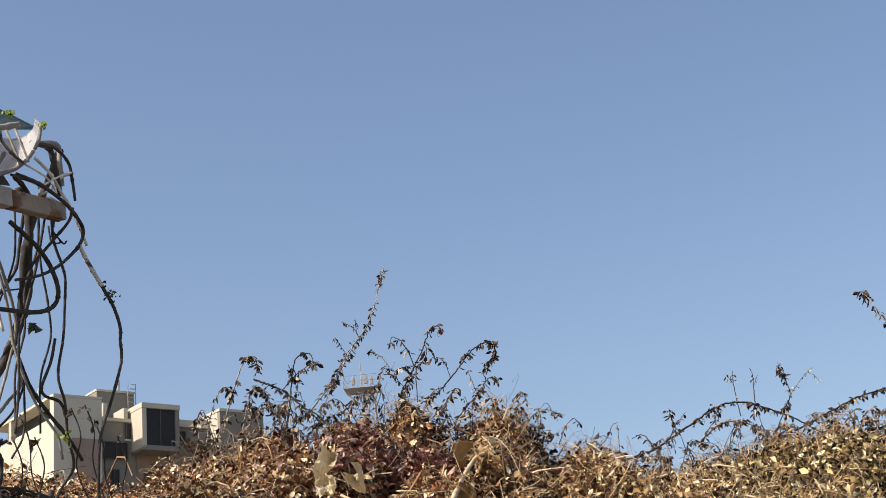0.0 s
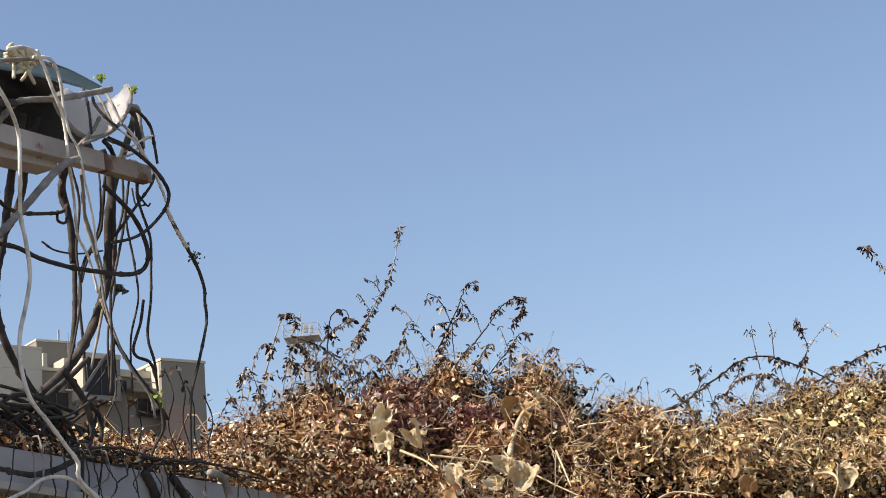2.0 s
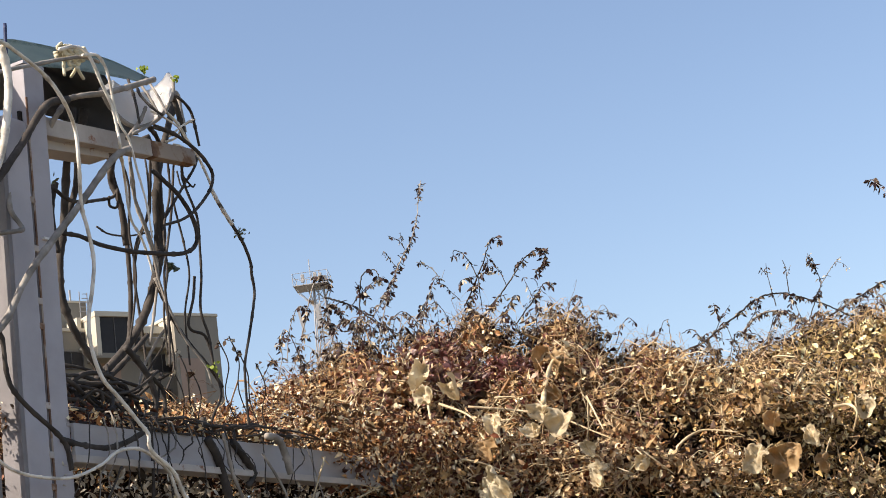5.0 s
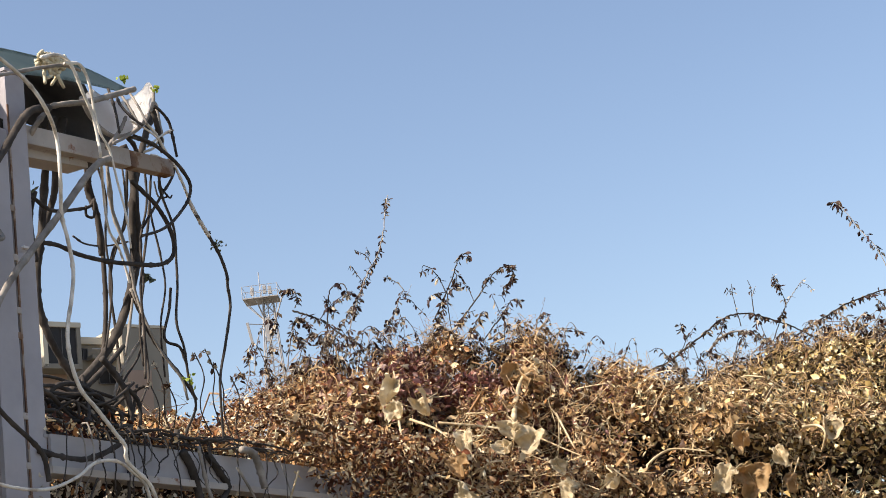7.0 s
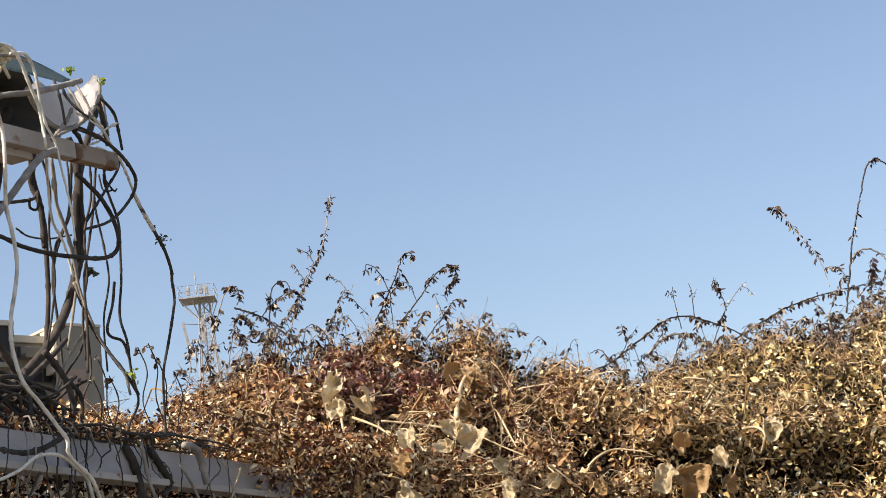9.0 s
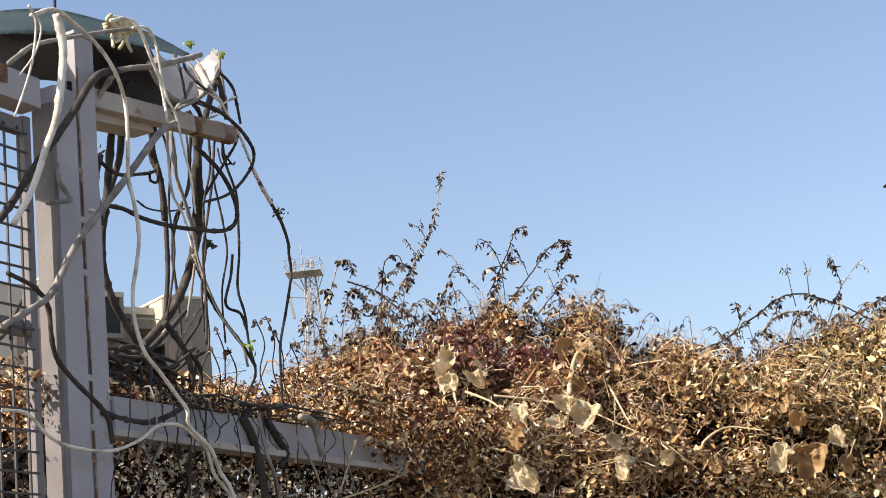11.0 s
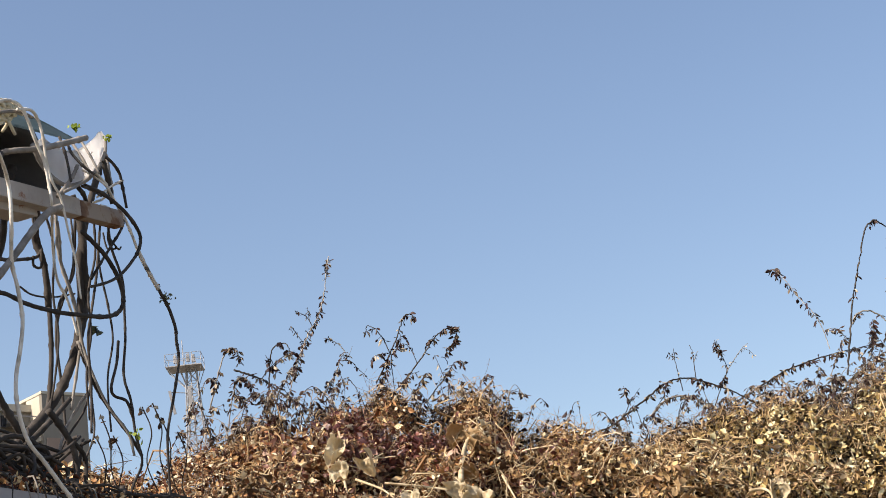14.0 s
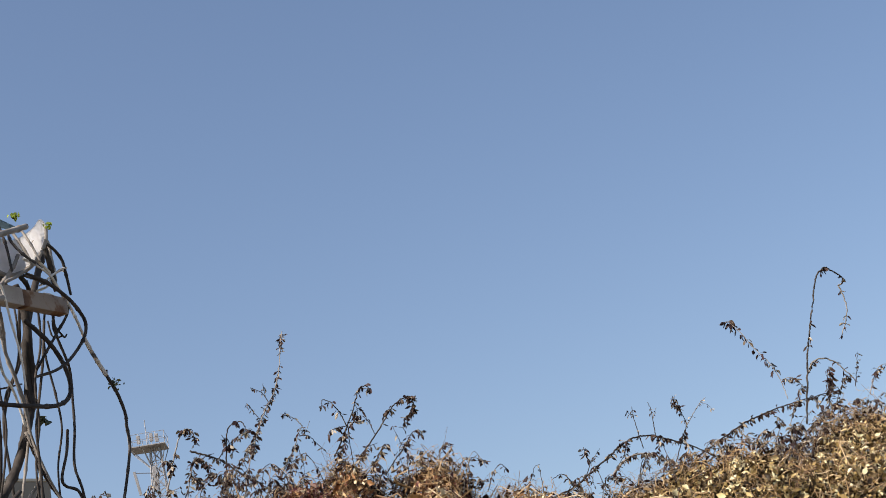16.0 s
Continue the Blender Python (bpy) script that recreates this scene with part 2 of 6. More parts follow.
def tube_data(line, radii, sides=8, rough=0.0, rng=None):
    """Rings along a line: vertices and four-cornered faces."""
    verts, faces = [], []
    up = Vector((0.31, 0.27, 0.91))
    n = len(line)
    for i, c in enumerate(line):
        t = (line[min(i + 1, n - 1)] - line[max(i - 1, 0)]).normalized()
        a = t.cross(up)
        if a.length < 0.1:
            a = t.cross(Vector((1, 0, 0)))
        a.normalize()
        b = t.cross(a)
        for k in range(sides):
            w = 2 * math.pi * k / sides
            r = radii[i] * (1 + (rng.uniform(-rough, rough) if rng else 0))
            verts.append(c + (a * math.cos(w) + b * math.sin(w)) * r)
    for i in range(n - 1):
        for k in range(sides):
            q = (k + 1) % sides
            faces.append((i * sides + k, i * sides + q, (i + 1) * sides + q, (i + 1) * sides + k))
    for ring in (list(range(sides))[::-1], list(range((n - 1) * sides, n * sides))):
        for k in range(1, sides - 2, 2):
            faces.append((ring[0], ring[k], ring[k + 1], ring[k + 2]))
    return verts, faces


def stem(pts, r0, r1, material, parent, name="stem", knots=True, seed=0, sides=8, wander=0.0):
    """One climbing stem: a tapered, knotty tube through its places."""
    rng = random.Random(seed * 77 + len(pts))
    line = spline(pts, 8)
    n = len(line)
    radii = [r0 + (r1 - r0) * i / (n - 1) for i in range(n)]
    if wander:
        for i in range(1, n - 1):
            line[i] = line[i] + Vector((rng.uniform(-1, 1), rng.uniform(-1, 1), rng.uniform(-1, 1))) * wander
    if knots:
        i = rng.randint(4, 9)
        while i < n - 1:
            radii[i] *= rng.uniform(1.12, 1.35)
            i += rng.randint(7, 13)
    v, f = tube_data(line, radii, sides, 0.07, rng)
    ob = raw(name, np.array([tuple(q) for q in v]), np.array(f), material)
    return under(ob, parent)


def box_bm(bm, size, m, bevel=0.0):
    r = bmesh.ops.create_cube(bm, size=1.0, matrix=m @ Matrix.Diagonal((*size, 1)))
    if bevel:
        es = list({e for v in r["verts"] for e in v.link_edges})
        bmesh.ops.bevel(bm, geom=es, offset=bevel, segments=2, affect="EDGES", profile=0.7)


def block(name, size, m, material, parent, label="", bevel=0.0):
    bm = bmesh.new()
    box_bm(bm, size, m, bevel)
    ob = part(name, bm, material, None, label)
    return under(ob, parent)


# the line of the fence: a place s along it, n out of it towards the garden, z up
FENCE_AT, ALONG = Vector((-0.735, 2.87, 0)), Vector((0.42, 0.907, 0)).normalized()
OUT = Vector((ALONG.y, -ALONG.x, 0))


def fence(s, n, z):
    q = FENCE_AT + ALONG * s + OUT * n
    return Vector((q.x, q.y, z))


def fence_pose(s, n, z):
    q = fence(s, n, z)
    return Matrix.Translation(q) @ Matrix(((ALONG.x, OUT.x, 0, 0), (ALONG.y, OUT.y, 0, 0), (0, 0, 1, 0), (0, 0, 0, 1)))


# ---- ground and far things ----
bm = bmesh.new()
bmesh.ops.create_grid(bm, x_segments=60, y_segments=60, size=1500)
tagged(part("ground", bm, DIRT), "dry bare earth ground", "ground", kind="structure")

# apartment building: u along its street front, w back from it
B_AT, B_U = Vector((-19.0, 95.1, 0)), Vector((0.77, 0.638, 0)).normalized()
B_W = Vector((-B_U.y, B_U.x, 0))
building = thing("apartment_building", B_AT, "cream rendered flat-roofed apartment building with dark windows", "building")


def b_block(name, u0, u1, w0, w1, z0, z1, material, label=""):
    c = B_AT + B_U * (u0 + u1) / 2 + B_W * (w0 + w1) / 2 + Vector((0, 0, (z0 + z1) / 2))
    m = Matrix.Translation(c) @ Matrix(((B_U.x, B_W.x, 0, 0), (B_U.y, B_W.y, 0, 0), (0, 0, 1, 0), (0, 0, 0, 1)))
    return block(name, (u1 - u0, w1 - w0, z1 - z0), m, material, building, label, bevel=0.03)


def b_window(u0, u1, w, z0, z1):
    """A dark window: its pane, with frame and mullion under it."""
    pane = b_block("window", u0, u1, w, w + 0.13, z0, z1, DARK_GLASS)
    bm = bmesh.new()
    c = B_AT + B_U * (u0 + u1) / 2 + B_W * (w - 0.02)
    m = Matrix(((B_U.x, B_W.x, 0, c.x), (B_U.y, B_W.y, 0, c.y), (0, 0, 1, 0), (0, 0, 0, 1)))
    half = (u1 - u0) / 2
    for u, z, su, sz in ((-half, (z0 + z1) / 2, 0.05, z1 - z0 + 0.05), (half, (z0 + z1) / 2, 0.05, z1 - z0 + 0.05), (0, z0, 2 * half - 0.05, 0.05), (0, z1, 2 * half - 0.05, 0.05), (0, (z0 + z1) / 2, 0.035, z1 - z0 - 0.05)):
        box_bm(bm, (su, 0.06, sz), m @ Matrix.Translation((u, 0, z)))
    fr = part("frame", bm, SOFFIT)
    fr.parent = pane


# corner block with a deep loggia on its sunny side
b_block("wall", -10.17, -7.35, 0, 9, 0, 23.9, RENDERED)
b_block("wall", -10.17, -7.35, 0.0, 0.55, 23.9, 25.05, RENDERED)
b_block("wall", -7.75, -7.35, 0.55, 9, 23.9, 25.05, RENDERED)
b_block("roof_slab", -10.20, -7.33, -0.02, 9, 25.05, 25.2, RENDERED)
b_block("wall", -10.17, -9.9, 6.2, 6.6, 23.9, 25.05, RENDERED)
b_block("recess_wall", -9.3, -9.1, 0.55, 9, 23.9, 25.05, DARK_GLASS)
b_block("panel", -9.13, -7.5, -0.05, 0.05, 18.0, 22.79, PINKISH)
# stair head with a steel ladder
b_block("stair_head", -6.32, -3.99, 3, 7, 20, 26.38, SHADED_RENDER)
b_block("coping", -6.36, -3.95, 2.95, 7.05, 26.38, 26.5, RENDERED)
for k in range(5):
    b_block("ladder_rung", -4.55 + k * 0.07, -3.98, 2.75, 2.8, 25.8 + k * 0.26, 25.85 + k * 0.26, STEEL)
b_block("ladder_rail", -4.02, -3.97, 2.75, 2.8, 25.4, 26.95, STEEL)
b_block("ladder_rail", -4.5, -4.45, 2.75, 2.8, 25.4, 27.0, STEEL)
b_block("vent_pipe", -4.75, -4.65, 3.5, 3.6, 26.4, 27.3, STEEL)
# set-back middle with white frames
b_block("wall", -7.35, 2.5, 1.5, 9, 0, 24.25, SHADED_RENDER)
b_block("parapet", -7.35, -4.9, 1.4, 1.6, 24.25, 24.45, RENDERED)
b_block("frame", -6.6, -6.35, 1.5, 3.5, 24.45, 25.3, RENDERED)
b_block("frame", -5.35, -5.1, 1.5, 3.5, 24.45, 25.1, RENDERED)
b_block("frame", -6.6, -4.93, 3.3, 3.5, 24.45, 25.2, RENDERED)
b_window(-5.25, -4.36, 1.42, 23.26, 24.19)
b_block("window_sill", -5.35, -4.26, 1.36, 1.5, 23.16, 23.26, RENDERED)
b_window(-6.61, -5.18, 1.42, 22.07, 23.05)
b_window(-6.3, -5.7, 1.42, 20.3, 21.5)
b_window(-4.2, -3.5, 1.42, 20.0, 21.4)
b_block("panel", -4.6, -2.9, 1.42, 1.52, 21.0, 22.5, PINKISH)
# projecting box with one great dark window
# sunny side in cream, far side and floor in the shade-dark render
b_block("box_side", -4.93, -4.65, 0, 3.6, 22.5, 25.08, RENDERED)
b_block("box_side", -2.85, -2.61, 0, 3.6, 22.5, 25.08, SHADED_RENDER)
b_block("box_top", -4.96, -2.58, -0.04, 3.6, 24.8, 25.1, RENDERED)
b_block("box_floor", -4.93, -2.61, 0, 3.6, 22.4, 22.68, SHADED_RENDER)
b_window(-4.65, -2.85, 0.12, 22.68, 24.8)
# terrace between the boxes
b_block("parapet", -2.61, 0, 1.3, 1.5, 24.2, 24.62, RENDERED)
b_block("terrace_wall", -2.6, 0, 5.0, 5.2, 24.2, 25.45, RENDERED)
b_block("terrace_post", -2.3, -2.15, 1.5, 1.7, 24.2, 25.5, RENDERED)
b_block("balcony", -1.6, 0.5, 0.7, 1.5, 23.2, 23.45, SHADED_RENDER)
b_block("balcony_rail", -1.6, 0.5, 0.68, 0.74, 23.75, 23.82, STEEL)
b_window(-2.1, -1.55, 1.42, 23.3, 23.95)
b_window(-0.91, 0.4, 1.42, 21.9, 22.98)
b_window(-0.3, 0.2, 1.42, 19.6, 20.9)
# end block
b_block("wall", -0.02, 2.85, 0, 0.3, 0, 24.95, SHADED_RENDER)
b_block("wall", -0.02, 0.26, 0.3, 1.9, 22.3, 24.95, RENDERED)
b_block("wall", 2.55, 2.85, 0.3, 5, 0, 24.95, SHADED_RENDER)
b_block("roof_slab", -0.06, 2.9, -0.05, 5, 24.95, 25.12, RENDERED)
b_block("panel", 0.15, 1.7, -0.06, 0.04, 18, 22.4, PINKISH)
dish_bm = bmesh.new()
bmesh.ops.create_uvsphere(dish_bm, u_segments=20, v_segments=10, radius=0.3)
bmesh.ops.delete(dish_bm, geom=[v for v in dish_bm.verts if v.co.z > -0.07], context="VERTS")
bmesh.ops.solidify(dish_bm, geom=dish_bm.faces[:], thickness=0.03)
bmesh.ops.transform(dish_bm, matrix=Matrix.Translation(B_AT + B_U * -10.2 + B_W * 2 + Vector((0, 0, 26.0))) @ pose(0, 0, 0, 70, 0, -40), verts=dish_bm.verts[:])
under(part("roof_dish", dish_bm, WHITE), building)
b_block("dish_stand", -10.25, -10.15, 1.95, 2.05, 25.4, 25.9, STEEL)

# lattice mast
mast = thing("telecom_mast", (-16.3, 144.6, 0), "pale steel lattice mast with a railed platform and antennas", "mast")
MA = Vector((-16.3, 144.6, 0))


def bar(name, a, b, r, material=STEEL, parent=mast, at=MA, sides=5):
    v, f = tube_data([at + Vector(a), at + Vector(b)], [r, r], sides)
    return under(raw(name, np.array([tuple(q) for q in v]), np.array(f), material, smooth=False), parent)


def girth(z):
    return 0.42 + (37.7 - z) * 0.055


for sx in (-1, 1):
    for sy in (-1, 1):
        bar("leg", (0.47 + sx * girth(0), sy * girth(0), 0), (0.47 + sx * 0.42, sy * 0.42, 37.7), 0.06)
for k in range(12):
    z0, z1 = 23.9 + k * 1.15, 23.9 + (k + 1) * 1.15
    a, b = girth(z0), girth(z1)
    for s in (-1, 1):
        bar("brace", (0.47 - a, s * a, z0), (0.47 + b, s * b, z1), 0.03)
        bar("brace", (0.47 + a, s * a, z0), (0.47 - b, s * b, z1), 0.03)
        bar("brace", (0.47 + s * a, -a, z0), (0.47 + s * b, b, z1), 0.03)
        bar("brace", (0.47 - b, s * b, z1), (0.47 + b, s * b, z1), 0.03)
bar("cable_run", (0.45, -0.45, 0), (0.45, -0.45, 37.6), 0.06)
for x0, x1 in ((-1.5, 0.08), (-0.5, 0.08), (1.45, 0.86)):
    for sy in (-1.0, 1.0):
        bar("strut", (x0, sy, 37.7), (x1, sy * 0.4, 35.9), 0.04)
bm = bmesh.new()
box_bm(bm, (3.1, 2.6, 0.08), Matrix.Translation(MA + Vector((-0.05, 0, 37.83))))
under(part("platform", bm, STEEL), mast)
for z in (38.4, 38.92):
    for a, b in (((-1.6, -1.3), (1.5, -1.3)), ((1.5, -1.3), (1.5, 1.3)), ((1.5, 1.3), (-1.6, 1.3)), ((-1.6, 1.3), (-1.6, -1.3))):
        bar("rail", (*a, z), (*b, z), 0.024)
for x in (-1.6, -0.7, 0.1, 0.75, 1.5):
    for y in (-1.3, 1.3):
        bar("rail_post", (x, y, 37.8), (x, y, 38.95), 0.028)
bar("whip_antenna", (-0.16, 0, 37.8), (-0.16, 0, 40.4), 0.04)
for k, (x, w) in enumerate(((-1.2, 0.24), (0.35, 0.3))):
    bm = bmesh.new()
    box_bm(bm, (w, 0.14, 2.1), Matrix.Translation(MA + Vector((x, -1.5, 34.6 + 0.2 * k))) @ pose(0, 0, 0, 4, -9 if k == 0 else 0, 0), 0.03)
    under(part("panel_antenna", bm, STEEL), mast)
    bar("antenna_arm", (x, -1.5, 35.5), (0.3, -0.4, 35.5), 0.04)
for x, z in ((-0.75, 38.5), (0.35, 38.55), (0.8, 38.45)):
    bm = bmesh.new()
    box_bm(bm, (0.3, 0.3, 0.7), Matrix.Translation(MA + Vector((x, -0.9, z))), 0.04)
    under(part("radio_unit", bm, STEEL), mast)

# ---- gate, post and beam ----
gate = thing("wire_mesh_gate", fence(-0.4, 0, 0), "grey steel gate leaf filled with welded wire mesh", "gate")
# first bar is added over the post's end face, dark as its shade
block("stile", (0.010, 0.044, 2.62), fence_pose(-0.1125, -0.002, 1.33), SHADED_GATE_PAINT, gate, bevel=0.002)
block("stile", (0.018, 0.018, 2.55), fence_pose(-0.162, -0.006, 1.33), SHADED_GATE_PAINT, gate, bevel=0.002)
block("stile", (0.032, 0.03, 2.55), fence_pose(-1.07, -0.005, 1.33), SHADED_GATE_PAINT, gate, bevel=0.002)
for z in (0.08, 1.15, 2.232, 2.585):
    block("rail", (0.88, 0.018, 0.026), fence_pose(-0.613, -0.006, z), SHADED_GATE_PAINT, gate, bevel=0.002)
for k in range(25):
    block("vertical_wire", (0.0034, 0.0034, 2.5), fence_pose(-0.190 - k * 0.034, 0.006, 1.33), WIRE, gate)
for k in range(73):
    block("cross_wire", (0.88, 0.0034, 0.0034), fence_pose(-0.613, 0.0103, 0.12 + k * 0.034), WIRE, gate)

post = thing("gate_post", fence(-0.1, 0, 0), "square steel gate post in worn off-white paint", "post")
block("shaft", (0.057, 0.044, 2.675), fence_pose(-0.0785, -0.002, 1.3375), PAINT, post, bevel=0.004)
for k, z in enumerate((2.02, 2.075, 2.16, 2.30, 2.345, 2.44, 2.53)):
    block("weld", (0.014, 0.008, 0.012), fence_pose(-0.0465, 0.0165, z), STUB if k % 3 else RUST, post, bevel=0.003)
fence_post = thing("fence_post", fence(-0.03, 0, 0), "slim steel fence post in worn off-white paint beside the gate post", "post", "fence posts")
block("shaft", (0.052, 0.036, 2.79), fence_pose(-0.017, -0.001, 1.395), PAINT, fence_post, bevel=0.003)
block("seam_rust", (0.004, 0.002, 1.25), fence_pose(-0.0415, 0.0178, 2.1), RUST, fence_post, "rust along the seam")
block("cap", (0.056, 0.040, 0.006), fence_pose(-0.017, -0.001, 2.793), PAINT, fence_post)
block("clip", (0.016, 0.008, 0.004), fence_pose(-0.020, 0.02, 2.462), WHITE, fence_post)
# strip set into the gap, its darkness painted
block("gap_strip", (0.0066, 0.006, 2.6), fence_pose(-0.0465, 0.004, 1.4), GAP_SHADE, fence_post, "recessed strip coloured as the shade between the posts")

header = thing("gate_header", fence(-0.45, 0, 2.62), "off-white steel rail over the gate with rust patches", "rail")
block("channel", (0.93, 0.046, 0.055), fence_pose(-0.612, 0.0, 2.645), PAINT, header, bevel=0.003)
block("rust_patch", (0.075, 0.003, 0.03), fence_pose(-0.272, 0.0265, 2.655), RUST, header)

beam = thing("fence_beam", fence(1.2, 0, 2.07), "long off-white steel channel beam under the dead vines", "beam")
bm = bmesh.new()
box_bm(bm, (3.0, 0.008, 0.066), fence_pose(1.51, 0.02, 2.101), 0.002)
box_bm(bm, (3.0, 0.045, 0.006), fence_pose(1.5, -0.004, 2.131))
box_bm(bm, (3.0, 0.045, 0.006), fence_pose(1.5, -0.004, 2.071))
under(part("channel", bm, BEAM), beam)
block("lip", (3.0, 0.008, 0.013), fence_pose(1.5, 0.029, 2.0695), STUB, beam, bevel=0.001)
for s in (1.3, 2.9):
    far_post = thing("fence_post", fence(s, -0.03, 0), "slim off-white steel fence post among the dead vines", "post", "fence posts")
    block("shaft", (0.05, 0.036, 2.06), fence_pose(s, -0.03, 1.03), PAINT, far_post, bevel=0.003)

bracket = thing("canopy_bracket", fence(0.2, 0, 2.7), "short off-white bracket beam with a rusted broken end", "bracket")
def slope_box(name, s0, s1, z0, z1, h, d, n, material, label=""):
    """A bar along the fence from one height to another."""
    a, b = fence(s0, n, z0), fence(s1, n, z1)
    t = (b - a).normalized()
    up = OUT.cross(t).normalized()
    up = up if up.z > 0 else -up
    m = Matrix.Translation((a + b) / 2) @ Matrix(((t.x, OUT.x, up.x, 0), (t.y, OUT.y, up.y, 0), (t.z, OUT.z, up.z, 0), (0, 0, 0, 1)))
    return block(name, ((b - a).length, d, h), m, material, bracket, label, bevel=0.003)
slope_box("arm", 0.0, 0.33, 2.685, 2.716, 0.036, 0.026, -0.004, STUB)
slope_box("rusted_end", 0.33, 0.478, 2.7155, 2.7295, 0.034, 0.024, -0.004, RUST, "rusted bare steel end")
slope_box("gusset", 0.0, 0.22, 2.664, 2.690, 0.03, 0.05, -0.038, STUB)
# unseen wall, made up to block the bright background behind the growth
wall_back = block("backing_wall", (7, 0.2, 1.9), fence_pose(2.0, -3.0, 0.95), MASONRY, thing("backing_wall_base", fence(2.0, -3.0, 0), "plain grey rendered wall added to close off the background", "wall", kind="structure"))

# ---- canopy ----
def loft(name, rails, material, parent, thick, label=""):
    """A thin bent sheet through smooth rails."""
    lines = [spline(r, 5) for r in rails]
    cross = [spline([ln[i] for ln in lines], 5) for i in range(len(lines[0]))]
    bm = bmesh.new()
    grid = [[bm.verts.new(v) for v in row] for row in cross]
    for i in range(len(grid) - 1):
        for j in range(len(grid[0]) - 1):
            bm.faces.new((grid[i][j], grid[i + 1][j], grid[i + 1][j + 1], grid[i][j + 1])).smooth = True
    bmesh.ops.solidify(bm, geom=bm.faces[:], thickness=thick)
    return under(part(name, bm, material, None, label), parent)


canopy = thing("gate_canopy", fence(0.0, 0, 2.72), "broken curved canopy of translucent sheet with a white upturned end", "canopy")
loft("upturned_end", [[(-0.641, 3.000, 2.790), (-0.635, 3.030, 2.767), (-0.621, 3.060, 2.745), (-0.601, 3.090, 2.736), (-0.573, 3.110, 2.746), (-0.548, 3.125, 2.771), (-0.531, 3.135, 2.808), (-0.527, 3.140, 2.842), (-0.534, 3.140, 2.858)],
                      [(-0.643, 3.060, 2.821), (-0.637, 3.095, 2.799), (-0.624, 3.125, 2.787), (-0.606, 3.155, 2.784), (-0.583, 3.170, 2.794), (-0.562, 3.178, 2.810), (-0.547, 3.172, 2.828), (-0.540, 3.160, 2.842), (-0.538, 3.145, 2.860)],
                      [(-0.644, 3.120, 2.852), (-0.639, 3.160, 2.855), (-0.627, 3.190, 2.853), (-0.611, 3.220, 2.857), (-0.592, 3.230, 2.865), (-0.577, 3.230, 2.873), (-0.564, 3.210, 2.872), (-0.553, 3.180, 2.866), (-0.542, 3.150, 2.862)]], BOWED, canopy, 0.003, "white plastic sheet curled upwards")
stem([(-0.641, 3.000, 2.790), (-0.635, 3.030, 2.767), (-0.621, 3.060, 2.745), (-0.601, 3.090, 2.736), (-0.573, 3.110, 2.746), (-0.548, 3.125, 2.771), (-0.531, 3.135, 2.808), (-0.527, 3.140, 2.842)], 0.0055, 0.0032, GREY_STEM, canopy, name="rolled_rim", knots=False)
loft("translucent_sheet", [[(-0.981, 2.416, 2.624), (-0.856, 2.689, 2.746), (-0.819, 2.767, 2.777), (-0.782, 2.848, 2.802), (-0.742, 2.934, 2.826), (-0.692, 3.041, 2.850), (-0.647, 3.138, 2.866), (-0.606, 3.227, 2.879)],
                           [(-1.078, 2.664, 2.772), (-0.939, 2.966, 2.912), (-0.898, 3.052, 2.950), (-0.857, 3.143, 2.983), (-0.827, 3.206, 2.996), (-0.778, 3.312, 3.012), (-0.724, 3.430, 3.030), (-0.660, 3.567, 3.024)]], SHEET, canopy, 0.003)
# sheet added behind the header to fill the opening with shadow colour
block("shade_panel", (0.95, 0.006, 0.13), fence_pose(-0.52, -0.10, 2.735), SOFFIT, canopy, "added back sheet, dark for the shadow there")
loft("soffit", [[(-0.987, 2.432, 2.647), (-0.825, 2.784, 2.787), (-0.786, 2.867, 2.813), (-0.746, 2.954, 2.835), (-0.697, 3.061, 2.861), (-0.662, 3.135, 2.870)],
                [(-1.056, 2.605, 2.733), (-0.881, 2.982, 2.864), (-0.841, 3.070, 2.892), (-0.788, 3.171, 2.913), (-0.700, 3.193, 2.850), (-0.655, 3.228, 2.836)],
                [(-1.066, 2.632, 2.673), (-0.879, 3.037, 2.796), (-0.804, 3.173, 2.822), (-0.736, 3.191, 2.793), (-0.676, 3.246, 2.785), (-0.643, 3.316, 2.800)]], SOFFIT, canopy, 0.003, "underside sheet, dark grey for its shadow")
stem([(-0.802, 2.950, 2.929), (-0.804, 2.950, 2.840)], 0.0036, 0.0036, POLE_PAINT, canopy, name="pole", knots=False)
rope = thing("frayed_rope_bundle", (-0.673, 2.957, 2.834), "frayed cream rope bundle lying over the canopy", "rope")
rr = random.Random(5)
R_A, R_B = Vector((-0.702, 2.940, 2.848)), Vector((-0.670, 3.020, 2.869))
for k in range(44):
    w0, w1 = rr.random(), rr.random()
    mids = [R_A.lerp(R_B, min(1, max(0, w0 + (w1 - w0) * i / 4 + rr.uniform(-0.15, 0.15)))) + Vector((rr.uniform(-.008, .008), rr.uniform(-.02, .02), rr.uniform(-0.010, 0.014) - 0.010 * (k % 11 == 0) * i)) for i in range(5)]
    stem(mids, 0.0048, 0.0030, ROPE, rope, name="strand", knots=False, seed=k)


